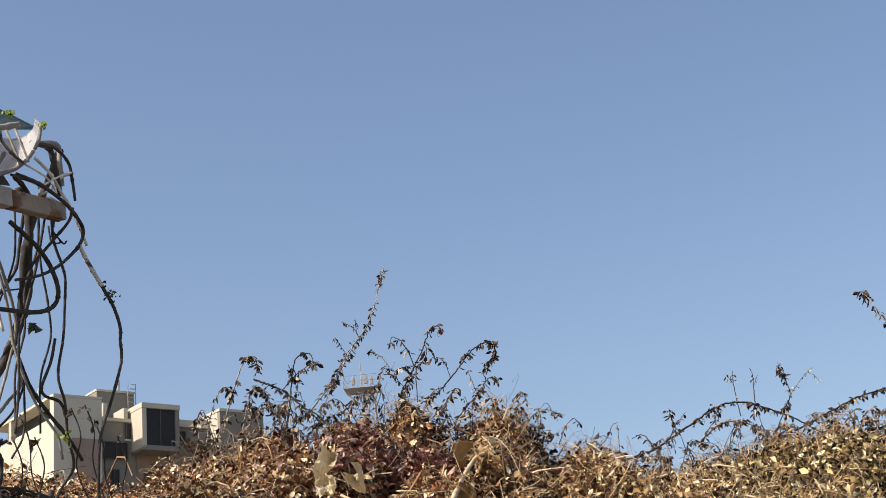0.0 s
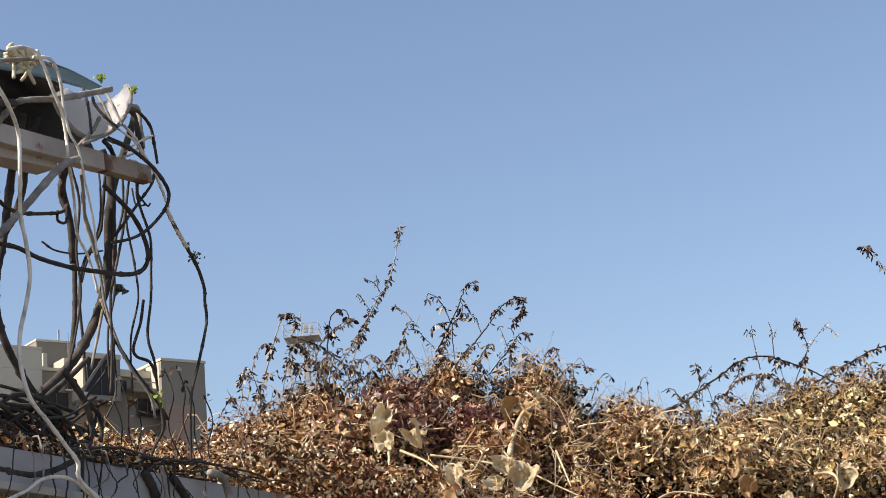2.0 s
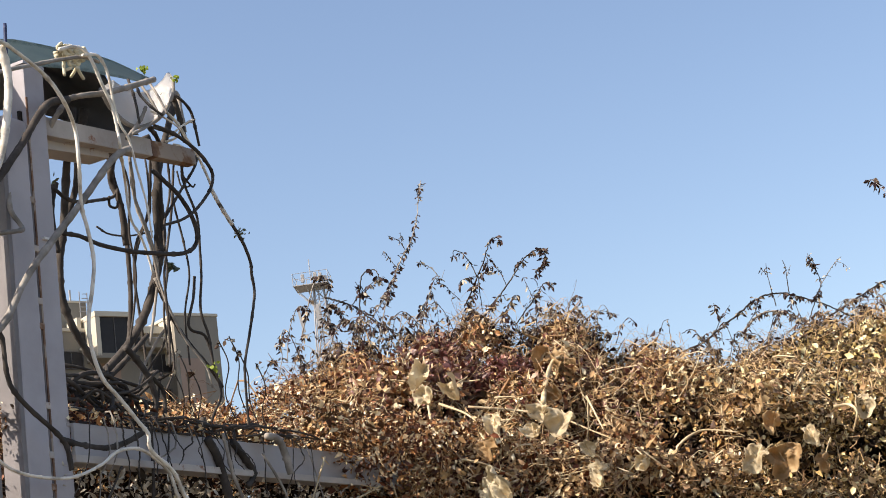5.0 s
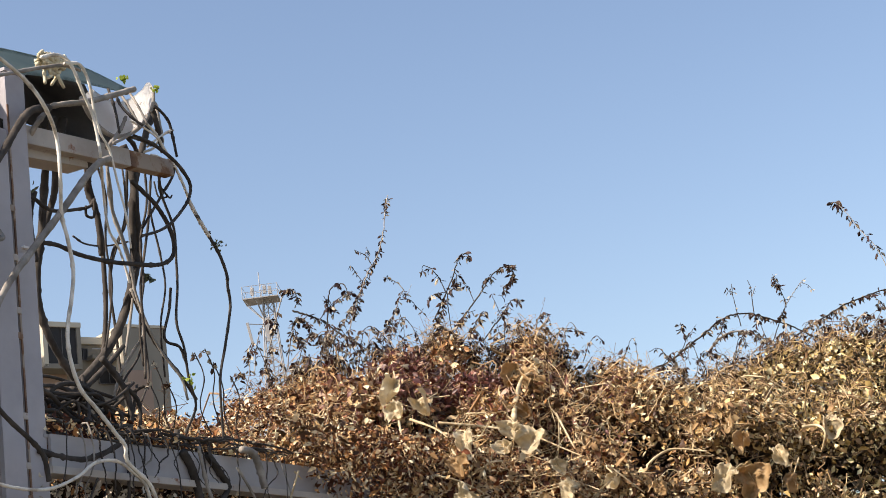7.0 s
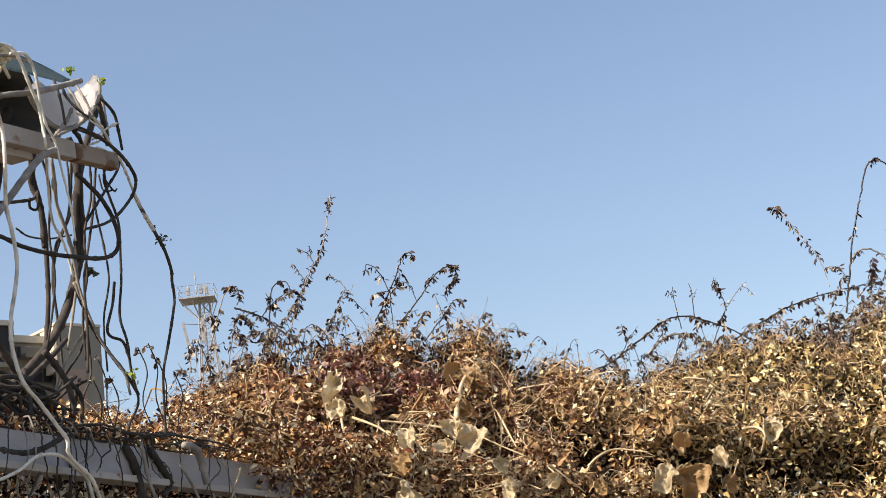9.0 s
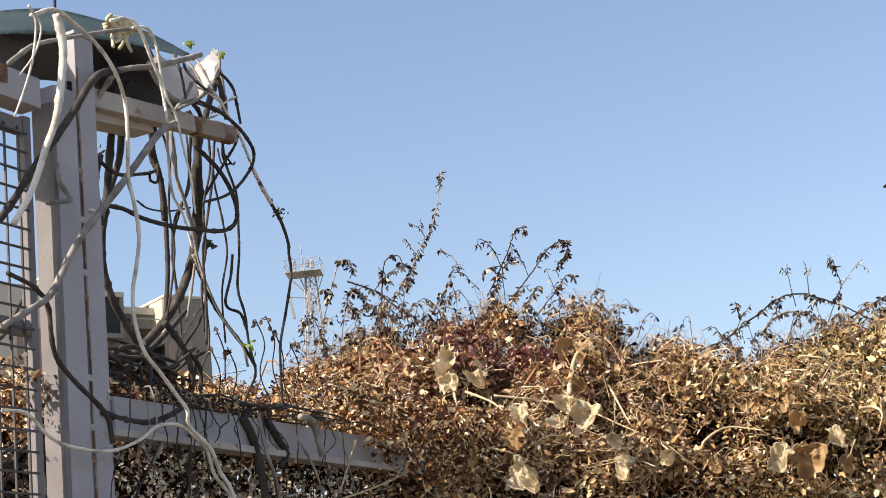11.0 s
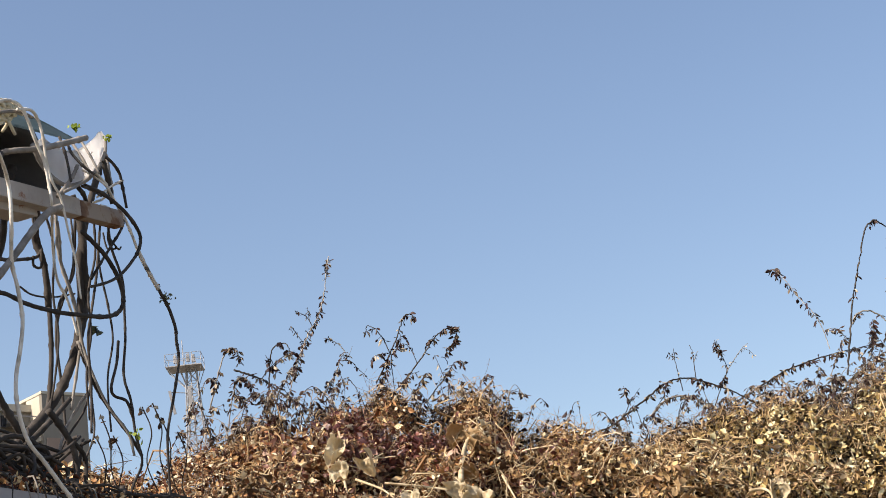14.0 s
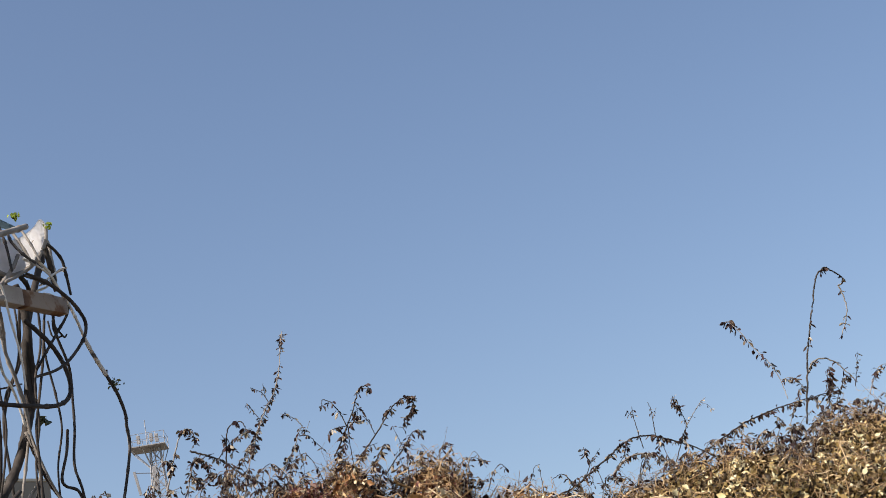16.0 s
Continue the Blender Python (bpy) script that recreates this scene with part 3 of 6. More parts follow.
# ---- climbing stems on the gate ----
def leaf_arrays(c, t, nrm, length, width, curl, rng):
    """Folded, curled leaves: six corners and two four-cornered faces each."""
    s = np.cross(nrm, t)
    s /= np.linalg.norm(s, axis=1, keepdims=True) + 1e-9
    nrm = np.cross(t, s)
    L, Wd, Cu = length[:, None], width[:, None], curl[:, None]
    fold = rng.uniform(-0.2, 0.8, (len(c), 1))
    v = np.stack([c - t * L * 0.5,
                  c - t * L * 0.08 + s * Wd * 0.5 + nrm * Wd * fold * 0.5,
                  c + t * L * 0.5 + nrm * L * Cu,
                  c - t * L * 0.08 - s * Wd * 0.5 + nrm * Wd * fold * 0.5,
                  c + t * L * 0.22 + s * Wd * 0.36 + nrm * (Wd * fold * 0.4 + L * Cu * 0.5),
                  c + t * L * 0.22 - s * Wd * 0.36 + nrm * (Wd * fold * 0.4 + L * Cu * 0.5),
                  c - t * L * 0.05 - nrm * Wd * 0.05,
                  c + t * L * 0.22 + nrm * L * Cu * 0.3], axis=1).reshape(-1, 3)
    base = np.arange(len(c))[:, None, None] * 8
    f = np.array([[0, 6, 1, 1], [0, 3, 6, 6], [6, 7, 4, 1], [7, 2, 4, 4], [3, 5, 7, 6], [5, 2, 7, 7]])
    tri = np.array([[0, 6, 1], [0, 3, 6], [6, 7, 4], [6, 4, 1], [7, 2, 4], [3, 5, 7], [3, 7, 6], [5, 2, 7]])
    return v, (base + tri[None]).reshape(-1, 3)


def unit(rng, n):
    v = rng.normal(size=(n, 3))
    return v / np.linalg.norm(v, axis=1, keepdims=True)


def cluster(name, at, n, spread, size, material, parent, seed):
    """A small tuft of leaves."""
    rng = np.random.default_rng(seed)
    c = np.array(at) + rng.normal(size=(n, 3)) * spread
    v, f = leaf_arrays(c, unit(rng, n), unit(rng, n), size * rng.uniform(0.7, 1.3, n), size * rng.uniform(0.5, 0.9, n), rng.uniform(-0.1, 0.3, n), rng)
    return under(raw(name, v, f, material), parent)


vine = thing("climbing_vine", fence(0.15, 0.05, 0.0), "tangle of bare woody climbing stems over the gate post", "vine")
stem([(-0.592, 3.331, 2.765), (-0.593, 3.329, 2.672), (-0.607, 3.298, 2.581), (-0.607, 3.297, 2.497), (-0.617, 3.275, 2.411), (-0.617, 3.277, 2.319)], 0.0025, 0.0022, DARK_STEM, vine, seed=2)
stem([(-0.578, 3.340, 2.757), (-0.586, 3.323, 2.657), (-0.577, 3.342, 2.565), (-0.573, 3.349, 2.494), (-0.585, 3.325, 2.407), (-0.585, 3.325, 2.302)], 0.0023, 0.0020, DARK_STEM, vine, seed=3)
stem([(-0.675, 3.250, 2.748), (-0.665, 3.274, 2.677), (-0.670, 3.262, 2.578), (-0.666, 3.272, 2.498), (-0.673, 3.255, 2.413), (-0.685, 3.231, 2.330)], 0.0026, 0.0021, DARK_STEM, vine, seed=4)
stem([(-0.563, 3.322, 2.703), (-0.550, 3.352, 2.684), (-0.545, 3.362, 2.691)], 0.0021, 0.0017, DARK_STEM, vine, seed=5)
stem([(-0.677, 2.888, 2.733), (-0.698, 2.843, 2.715), (-0.713, 2.809, 2.680), (-0.730, 2.774, 2.627), (-0.753, 2.724, 2.561), (-0.778, 2.671, 2.493), (-0.802, 2.618, 2.420), (-0.824, 2.572, 2.364)], 0.0074, 0.0061, DARK_STEM, vine, seed=7)
stem([(-0.731, 2.522, 2.701), (-0.707, 2.573, 2.729), (-0.688, 2.614, 2.723), (-0.668, 2.706, 2.712), (-0.650, 2.744, 2.678), (-0.651, 2.814, 2.651), (-0.649, 2.817, 2.589), (-0.660, 2.854, 2.519), (-0.655, 2.864, 2.475), (-0.651, 2.873, 2.420), (-0.655, 2.864, 2.367), (-0.662, 2.850, 2.313), (-0.662, 2.848, 2.263), (-0.653, 2.869, 2.207), (-0.634, 2.909, 2.172), (-0.616, 2.950, 2.137), (-0.604, 2.974, 2.114), (-0.602, 2.979, 2.085), (-0.577, 3.032, 2.049), (-0.567, 3.055, 2.010), (-0.554, 3.083, 1.981), (-0.548, 3.096, 1.941)], 0.0034, 0.0038, PALE_STEM, vine, seed=14)
stem([(-0.812, 2.561, 2.072), (-0.788, 2.612, 2.072), (-0.765, 2.663, 2.038), (-0.736, 2.724, 2.026), (-0.700, 2.802, 2.029), (-0.668, 2.872, 2.054), (-0.647, 2.917, 2.081), (-0.623, 2.969, 2.089), (-0.605, 3.009, 2.076), (-0.587, 3.046, 2.049), (-0.579, 3.064, 2.007), (-0.562, 3.102, 1.974), (-0.558, 3.109, 1.938)], 0.0026, 0.0035, PALE_STEM, vine, seed=15)
stem([(-0.708, 2.595, 2.730), (-0.703, 2.606, 2.682), (-0.705, 2.602, 2.631), (-0.713, 2.584, 2.548), (-0.726, 2.556, 2.483), (-0.741, 2.523, 2.409), (-0.760, 2.483, 2.345)], 0.0076, 0.0049, PALE_STEM, vine, seed=16)
stem([(-0.729, 2.502, 2.711), (-0.722, 2.517, 2.687), (-0.726, 2.508, 2.627), (-0.734, 2.491, 2.574), (-0.747, 2.463, 2.510)], 0.0024, 0.0017, PALE_STEM, vine, seed=17)
stem([(-0.724, 2.513, 2.701), (-0.717, 2.528, 2.682), (-0.724, 2.514, 2.634), (-0.740, 2.478, 2.584)], 0.0019, 0.0014, PALE_STEM, vine, seed=18)
stem([(-0.805, 2.553, 2.202), (-0.777, 2.613, 2.239), (-0.754, 2.663, 2.276), (-0.728, 2.719, 2.363), (-0.694, 2.792, 2.448), (-0.659, 2.868, 2.532), (-0.628, 2.934, 2.610), (-0.611, 2.971, 2.645), (-0.598, 3.000, 2.661)], 0.0055, 0.0070, GREY_STEM, vine, seed=19)
stem([(-0.757, 2.668, 2.430), (-0.739, 2.737, 2.451), (-0.743, 2.760, 2.465), (-0.759, 2.758, 2.497), (-0.764, 2.778, 2.544), (-0.755, 2.828, 2.604), (-0.736, 2.901, 2.666), (-0.701, 2.889, 2.706), (-0.687, 2.920, 2.744), (-0.660, 2.904, 2.743), (-0.625, 2.978, 2.771), (-0.591, 3.053, 2.807), (-0.561, 3.117, 2.839)], 0.0039, 0.0060, GREY_STEM, vine, seed=20)
stem([(-0.768, 2.514, 2.620), (-0.752, 2.594, 2.678), (-0.737, 2.675, 2.718), (-0.706, 2.788, 2.769), (-0.675, 2.854, 2.799), (-0.647, 2.914, 2.822), (-0.630, 2.953, 2.824)], 0.0042, 0.0031, GREY_STEM, vine, seed=21)
stem([(-0.673, 2.836, 2.811), (-0.656, 2.873, 2.828), (-0.642, 2.903, 2.829), (-0.633, 2.921, 2.809), (-0.625, 2.939, 2.776), (-0.615, 2.961, 2.739), (-0.610, 2.972, 2.691), (-0.608, 2.974, 2.654), (-0.643, 3.146, 2.641), (-0.640, 3.153, 2.573), (-0.627, 3.180, 2.534), (-0.616, 3.203, 2.470)], 0.0036, 0.0024, PALE_STEM, vine, seed=22)
stem([(-0.645, 2.895, 2.818), (-0.628, 2.933, 2.830), (-0.619, 2.952, 2.815), (-0.614, 2.961, 2.784), (-0.612, 2.967, 2.746), (-0.606, 2.980, 2.705), (-0.596, 3.002, 2.678), (-0.589, 3.016, 2.621), (-0.581, 3.033, 2.559), (-0.578, 3.041, 2.494)], 0.0032, 0.0018, PALE_STEM, vine, seed=23)
stem([(-0.637, 3.348, 2.809), (-0.625, 3.374, 2.755), (-0.626, 3.373, 2.674), (-0.626, 3.373, 2.600), (-0.636, 3.351, 2.523), (-0.654, 3.311, 2.438), (-0.674, 3.267, 2.373), (-0.698, 3.216, 2.319), (-0.725, 3.157, 2.271), (-0.744, 3.115, 2.233), (-0.766, 3.067, 2.197)], 0.0092, 0.0087, DARK_STEM, vine, seed=24)
stem([(-0.588, 3.461, 2.927), (-0.598, 3.442, 2.876), (-0.608, 3.418, 2.824), (-0.619, 3.394, 2.767), (-0.632, 3.368, 2.673), (-0.634, 3.363, 2.586), (-0.642, 3.344, 2.510), (-0.651, 3.327, 2.459)], 0.0079, 0.0068, DARK_STEM, vine, seed=25)
stem([(-0.719, 3.084, 2.791), (-0.723, 3.075, 2.748), (-0.729, 3.061, 2.704), (-0.737, 3.045, 2.609), (-0.743, 3.030, 2.528), (-0.750, 3.018, 2.471), (-0.751, 3.015, 2.405), (-0.743, 3.030, 2.354), (-0.728, 3.063, 2.307), (-0.705, 3.113, 2.255), (-0.686, 3.156, 2.217), (-0.660, 3.210, 2.169)], 0.0077, 0.0065, DARK_STEM, vine, seed=26)
stem([(-0.712, 3.146, 2.808), (-0.718, 3.136, 2.769), (-0.724, 3.122, 2.724), (-0.731, 3.107, 2.639), (-0.748, 3.070, 2.563), (-0.763, 3.036, 2.510)], 0.0089, 0.0053, DARK_STEM, vine, seed=27)
stem([(-0.714, 2.915, 2.490), (-0.693, 2.956, 2.492), (-0.669, 3.005, 2.485), (-0.632, 3.080, 2.486), (-0.594, 3.159, 2.496), (-0.562, 3.224, 2.507), (-0.542, 3.262, 2.527), (-0.535, 3.274, 2.558), (-0.541, 3.257, 2.596), (-0.555, 3.223, 2.628), (-0.572, 3.182, 2.647), (-0.587, 3.148, 2.661)], 0.0042, 0.0045, DARK_STEM, vine, seed=28)
stem([(-0.575, 3.146, 2.753), (-0.549, 3.201, 2.751), (-0.520, 3.267, 2.734), (-0.502, 3.304, 2.707), (-0.498, 3.313, 2.685), (-0.505, 3.298, 2.652), (-0.526, 3.253, 2.605), (-0.547, 3.205, 2.572), (-0.575, 3.146, 2.547)], 0.0041, 0.0029, DARK_STEM, vine, seed=29)
stem([(-0.580, 3.267, 2.834), (-0.561, 3.307, 2.814), (-0.549, 3.335, 2.786), (-0.535, 3.365, 2.756), (-0.525, 3.386, 2.724), (-0.517, 3.403, 2.692)], 0.0031, 0.0029, PALE_STEM, vine, seed=30)
stem([(-0.503, 3.304, 2.659), (-0.494, 3.323, 2.633), (-0.486, 3.343, 2.614), (-0.476, 3.362, 2.592)], 0.0040, 0.0045, BANDED, vine, seed=31)
stem([(-0.476, 3.362, 2.592), (-0.462, 3.393, 2.558), (-0.454, 3.411, 2.520), (-0.454, 3.410, 2.493), (-0.453, 3.412, 2.450), (-0.466, 3.385, 2.368), (-0.479, 3.356, 2.294), (-0.482, 3.351, 2.224), (-0.483, 3.348, 2.154)], 0.0036, 0.0025, DARK_STEM, vine, seed=32)
stem([(-0.562, 3.200, 2.836), (-0.566, 3.364, 2.898), (-0.562, 3.373, 2.863), (-0.559, 3.379, 2.815)], 0.0059, 0.0047, GREY_STEM, vine, seed=33)
stem([(-0.562, 3.200, 2.836), (-0.554, 3.306, 2.868), (-0.537, 3.345, 2.850), (-0.532, 3.357, 2.816), (-0.528, 3.363, 2.774)], 0.0035, 0.0028, DARK_STEM, vine, seed=34)
stem([(-0.572, 3.268, 2.770), (-0.554, 3.307, 2.801), (-0.540, 3.338, 2.823), (-0.530, 3.358, 2.832)], 0.0021, 0.0018, PALE_STEM, vine, seed=35)
stem([(-0.592, 3.252, 2.595), (-0.576, 3.288, 2.639), (-0.559, 3.325, 2.684), (-0.541, 3.361, 2.731), (-0.536, 3.374, 2.763)], 0.0029, 0.0031, DARK_STEM, vine, seed=36)
stem([(-0.562, 3.318, 2.726), (-0.559, 3.324, 2.678), (-0.549, 3.345, 2.635), (-0.545, 3.352, 2.606), (-0.546, 3.350, 2.551), (-0.548, 3.347, 2.490), (-0.554, 3.334, 2.414), (-0.546, 3.350, 2.364), (-0.543, 3.358, 2.301), (-0.536, 3.373, 2.245), (-0.551, 3.339, 2.195), (-0.563, 3.316, 2.147)], 0.0028, 0.0027, DARK_STEM, vine, seed=37)
stem([(-0.560, 3.334, 2.486), (-0.565, 3.323, 2.437), (-0.575, 3.301, 2.386), (-0.571, 3.310, 2.369), (-0.554, 3.347, 2.364), (-0.546, 3.365, 2.332)], 0.0030, 0.0030, DARK_STEM, vine, seed=38)
stem([(-0.636, 3.300, 2.480), (-0.625, 3.325, 2.444), (-0.613, 3.350, 2.401), (-0.593, 3.394, 2.359), (-0.569, 3.444, 2.319), (-0.551, 3.482, 2.279)], 0.0040, 0.0036, DARK_STEM, vine, seed=39)
stem([(-0.709, 3.294, 2.786), (-0.703, 3.308, 2.753), (-0.704, 3.306, 2.716), (-0.697, 3.319, 2.670), (-0.692, 3.331, 2.613), (-0.692, 3.331, 2.540), (-0.693, 3.330, 2.476), (-0.697, 3.319, 2.404), (-0.703, 3.308, 2.356)], 0.0055, 0.0048, DARK_STEM, vine, seed=40)
stem([(-0.703, 3.256, 2.658), (-0.703, 3.256, 2.638), (-0.693, 3.278, 2.641), (-0.691, 3.282, 2.677)], 0.0028, 0.0028, DARK_STEM, vine, seed=41)
stem([(-0.655, 3.260, 2.742), (-0.654, 3.262, 2.659), (-0.645, 3.282, 2.610), (-0.635, 3.303, 2.561), (-0.630, 3.314, 2.504), (-0.638, 3.295, 2.429), (-0.650, 3.270, 2.344)], 0.0036, 0.0028, GREY_STEM, vine, seed=42)
stem([(-0.638, 3.383, 2.770), (-0.643, 3.371, 2.692), (-0.648, 3.362, 2.640), (-0.669, 3.317, 2.570), (-0.676, 3.300, 2.495), (-0.673, 3.306, 2.413), (-0.670, 3.313, 2.311)], 0.0034, 0.0028, DARK_STEM, vine, seed=43)
stem([(-0.728, 3.232, 2.591), (-0.712, 3.266, 2.582), (-0.685, 3.326, 2.590), (-0.651, 3.398, 2.614)], 0.0021, 0.0017, DARK_STEM, vine, seed=44)
stem([(-0.582, 3.331, 2.717), (-0.590, 3.312, 2.626), (-0.602, 3.288, 2.538), (-0.609, 3.270, 2.475), (-0.609, 3.271, 2.383), (-0.613, 3.265, 2.291)], 0.0028, 0.0026, DARK_STEM, vine, seed=45)
stem([(-0.619, 3.343, 2.412), (-0.633, 3.314, 2.348), (-0.655, 3.266, 2.295), (-0.672, 3.228, 2.245), (-0.678, 3.214, 2.200)], 0.0025, 0.0021, DARK_STEM, vine, seed=46)
stem([(-0.802, 2.583, 2.295), (-0.777, 2.636, 2.282), (-0.763, 2.667, 2.256), (-0.760, 2.673, 2.199), (-0.755, 2.684, 2.168), (-0.739, 2.719, 2.138), (-0.717, 2.766, 2.108), (-0.704, 2.793, 2.083), (-0.700, 2.803, 2.041)], 0.0039, 0.0044, DARK_STEM, vine, seed=47)
stem([(-0.725, 2.843, 2.103), (-0.704, 2.890, 2.096), (-0.677, 2.947, 2.095), (-0.653, 2.999, 2.109), (-0.631, 3.047, 2.132), (-0.614, 3.084, 2.159)], 0.0060, 0.0075, DARK_STEM, vine, seed=48)
stem([(-0.732, 2.876, 2.138), (-0.693, 2.961, 2.138), (-0.673, 3.003, 2.120), (-0.659, 3.033, 2.094), (-0.641, 3.072, 2.056), (-0.625, 3.107, 2.007), (-0.621, 3.116, 1.946)], 0.0060, 0.0053, DARK_STEM, vine, seed=49)
stem([(-0.661, 3.102, 2.307), (-0.645, 3.135, 2.280), (-0.632, 3.164, 2.245), (-0.628, 3.172, 2.208), (-0.633, 3.161, 2.164)], 0.0065, 0.0055, DARK_STEM, vine, seed=50)
stem([(-0.631, 3.165, 2.257), (-0.617, 3.196, 2.233), (-0.617, 3.196, 2.189), (-0.623, 3.184, 2.166)], 0.0044, 0.0033, DARK_STEM, vine, seed=51)
stem([(-0.754, 2.973, 2.192), (-0.723, 3.040, 2.216), (-0.697, 3.095, 2.251), (-0.666, 3.163, 2.304), (-0.641, 3.216, 2.351)], 0.0073, 0.0045, DARK_STEM, vine, seed=52)
stem([(-0.745, 2.966, 2.218), (-0.721, 3.019, 2.249), (-0.693, 3.080, 2.252), (-0.671, 3.127, 2.227)], 0.0052, 0.0043, DARK_STEM, vine, seed=53)
stem([(-0.736, 2.939, 2.174), (-0.696, 3.025, 2.169), (-0.662, 3.098, 2.136), (-0.641, 3.144, 2.124)], 0.0051, 0.0043, GREY_STEM, vine, seed=54)
stem([(-0.544, 3.212, 2.131), (-0.533, 3.235, 2.099), (-0.525, 3.253, 2.046), (-0.519, 3.264, 1.992), (-0.519, 3.266, 1.949)], 0.0088, 0.0078, DARK_STEM, vine, seed=55)
stem([(-0.509, 3.287, 2.131), (-0.492, 3.324, 2.096), (-0.482, 3.346, 2.070), (-0.493, 3.320, 2.042)], 0.0079, 0.0056, DARK_STEM, vine, seed=56)
stem([(-0.449, 3.344, 2.141), (-0.432, 3.381, 2.137), (-0.423, 3.402, 2.104), (-0.418, 3.412, 2.068)], 0.0072, 0.0076, GREY_STEM, vine, seed=57)
stem([(-0.515, 3.226, 2.139), (-0.507, 3.243, 2.064), (-0.496, 3.266, 2.012), (-0.490, 3.281, 1.947)], 0.0038, 0.0033, GREY_STEM, vine, seed=58)
stem([(-0.460, 3.344, 2.106), (-0.436, 3.396, 2.043), (-0.424, 3.423, 1.990)], 0.0030, 0.0023, GREY_STEM, vine, seed=59)
stem([(-0.358, 3.517, 2.108), (-0.377, 3.477, 2.046), (-0.392, 3.445, 1.998)], 0.0021, 0.0016, STRAW, vine, seed=60)
stem([(-0.446, 3.328, 1.958), (-0.371, 3.488, 1.991), (-0.310, 3.621, 2.026), (-0.266, 3.717, 2.057)], 0.0023, 0.0020, STRAW, vine, seed=61)
stem([(-0.652, 2.955, 2.060), (-0.667, 2.922, 2.010), (-0.689, 2.875, 1.949)], 0.0022, 0.0018, DARK_STEM, vine, seed=62)
stem([(-0.616, 3.055, 2.144), (-0.617, 3.053, 2.082), (-0.620, 3.046, 2.010), (-0.626, 3.034, 1.939)], 0.0032, 0.0031, DARK_STEM, vine, seed=63)
# stems lying over the curled sheet and hanging below it
stem([(-0.609, 3.100, 2.840), (-0.595, 3.080, 2.788), (-0.584, 3.050, 2.728)], 0.0030, 0.0025, DARK_STEM, vine, seed=300)
stem([(-0.573, 3.130, 2.837), (-0.554, 3.110, 2.797), (-0.540, 3.110, 2.760)], 0.0026, 0.0022, GREY_STEM, vine, seed=301)
stem([(-0.591, 3.130, 2.837), (-0.570, 3.110, 2.794), (-0.552, 3.100, 2.751)], 0.0030, 0.0026, GREY_STEM, vine, seed=302)
stem([(-0.570, 3.100, 2.767), (-0.555, 3.150, 2.769), (-0.546, 3.240, 2.777), (-0.540, 3.280, 2.762)], 0.0022, 0.0016, PALE_STEM, vine, seed=303)
stem([(-0.604, 3.020, 2.690), (-0.596, 3.050, 2.716), (-0.583, 3.070, 2.746), (-0.575, 3.080, 2.770)], 0.0046, 0.0034, GREY_STEM, vine, seed=304)
stem([(-0.591, 3.020, 2.698), (-0.580, 3.060, 2.719), (-0.567, 3.100, 2.744)], 0.0034, 0.0026, GREY_STEM, vine, seed=305)
stem([(-0.598, 3.120, 2.831), (-0.587, 3.100, 2.802), (-0.567, 3.100, 2.774), (-0.547, 3.100, 2.755)], 0.0030, 0.0026, DARK_STEM, vine, seed=306)
stem([(-0.562, 3.200, 2.836), (-0.563, 3.300, 2.867), (-0.559, 3.320, 2.846), (-0.557, 3.340, 2.816), (-0.554, 3.350, 2.782)], 0.0060, 0.0056, DARK_STEM, vine, seed=307)
stem([(-0.596, 3.200, 2.769), (-0.593, 3.240, 2.767), (-0.598, 3.300, 2.764)], 0.0048, 0.0045, DARK_STEM, vine, seed=308)
stem([(-0.576, 3.120, 2.742), (-0.565, 3.200, 2.758), (-0.569, 3.300, 2.783)], 0.0028, 0.0022, DARK_STEM, vine, seed=309)
stem([(-0.591, 3.330, 2.782), (-0.571, 3.340, 2.792), (-0.557, 3.350, 2.817), (-0.543, 3.360, 2.829), (-0.534, 3.360, 2.825)], 0.0028, 0.0020, PALE_STEM, vine, seed=310)
stem([(-0.577, 3.330, 2.775), (-0.561, 3.330, 2.768), (-0.547, 3.340, 2.757), (-0.542, 3.340, 2.730)], 0.0022, 0.0018, PALE_STEM, vine, seed=311)
stem([(-0.563, 3.340, 2.730), (-0.567, 3.340, 2.703), (-0.560, 3.340, 2.674)], 0.0026, 0.0020, DARK_STEM, vine, seed=312)
stem([(-0.578, 3.350, 2.722), (-0.573, 3.350, 2.691), (-0.564, 3.350, 2.684), (-0.550, 3.350, 2.686)], 0.0020, 0.0016, DARK_STEM, vine, seed=313)
stem([(-0.636, 3.320, 2.750), (-0.634, 3.320, 2.705), (-0.639, 3.330, 2.656), (-0.652, 3.330, 2.609), (-0.668, 3.330, 2.569), (-0.678, 3.330, 2.532)], 0.0022, 0.0018, DARK_STEM, vine, seed=314)
stem([(-0.642, 3.200, 2.705), (-0.643, 3.220, 2.674), (-0.646, 3.240, 2.624), (-0.635, 3.250, 2.578), (-0.625, 3.260, 2.521), (-0.619, 3.270, 2.465), (-0.605, 3.280, 2.408), (-0.584, 3.300, 2.350), (-0.552, 3.320, 2.295), (-0.544, 3.330, 2.250)], 0.0030, 0.0026, GREY_STEM, vine, seed=315)
stem([(-0.709, 3.280, 2.781), (-0.698, 3.280, 2.765), (-0.697, 3.290, 2.748), (-0.704, 3.290, 2.718), (-0.705, 3.300, 2.695), (-0.693, 3.300, 2.660), (-0.689, 3.300, 2.617), (-0.690, 3.310, 2.566)], 0.0075, 0.0060, DARK_STEM, vine, seed=316)
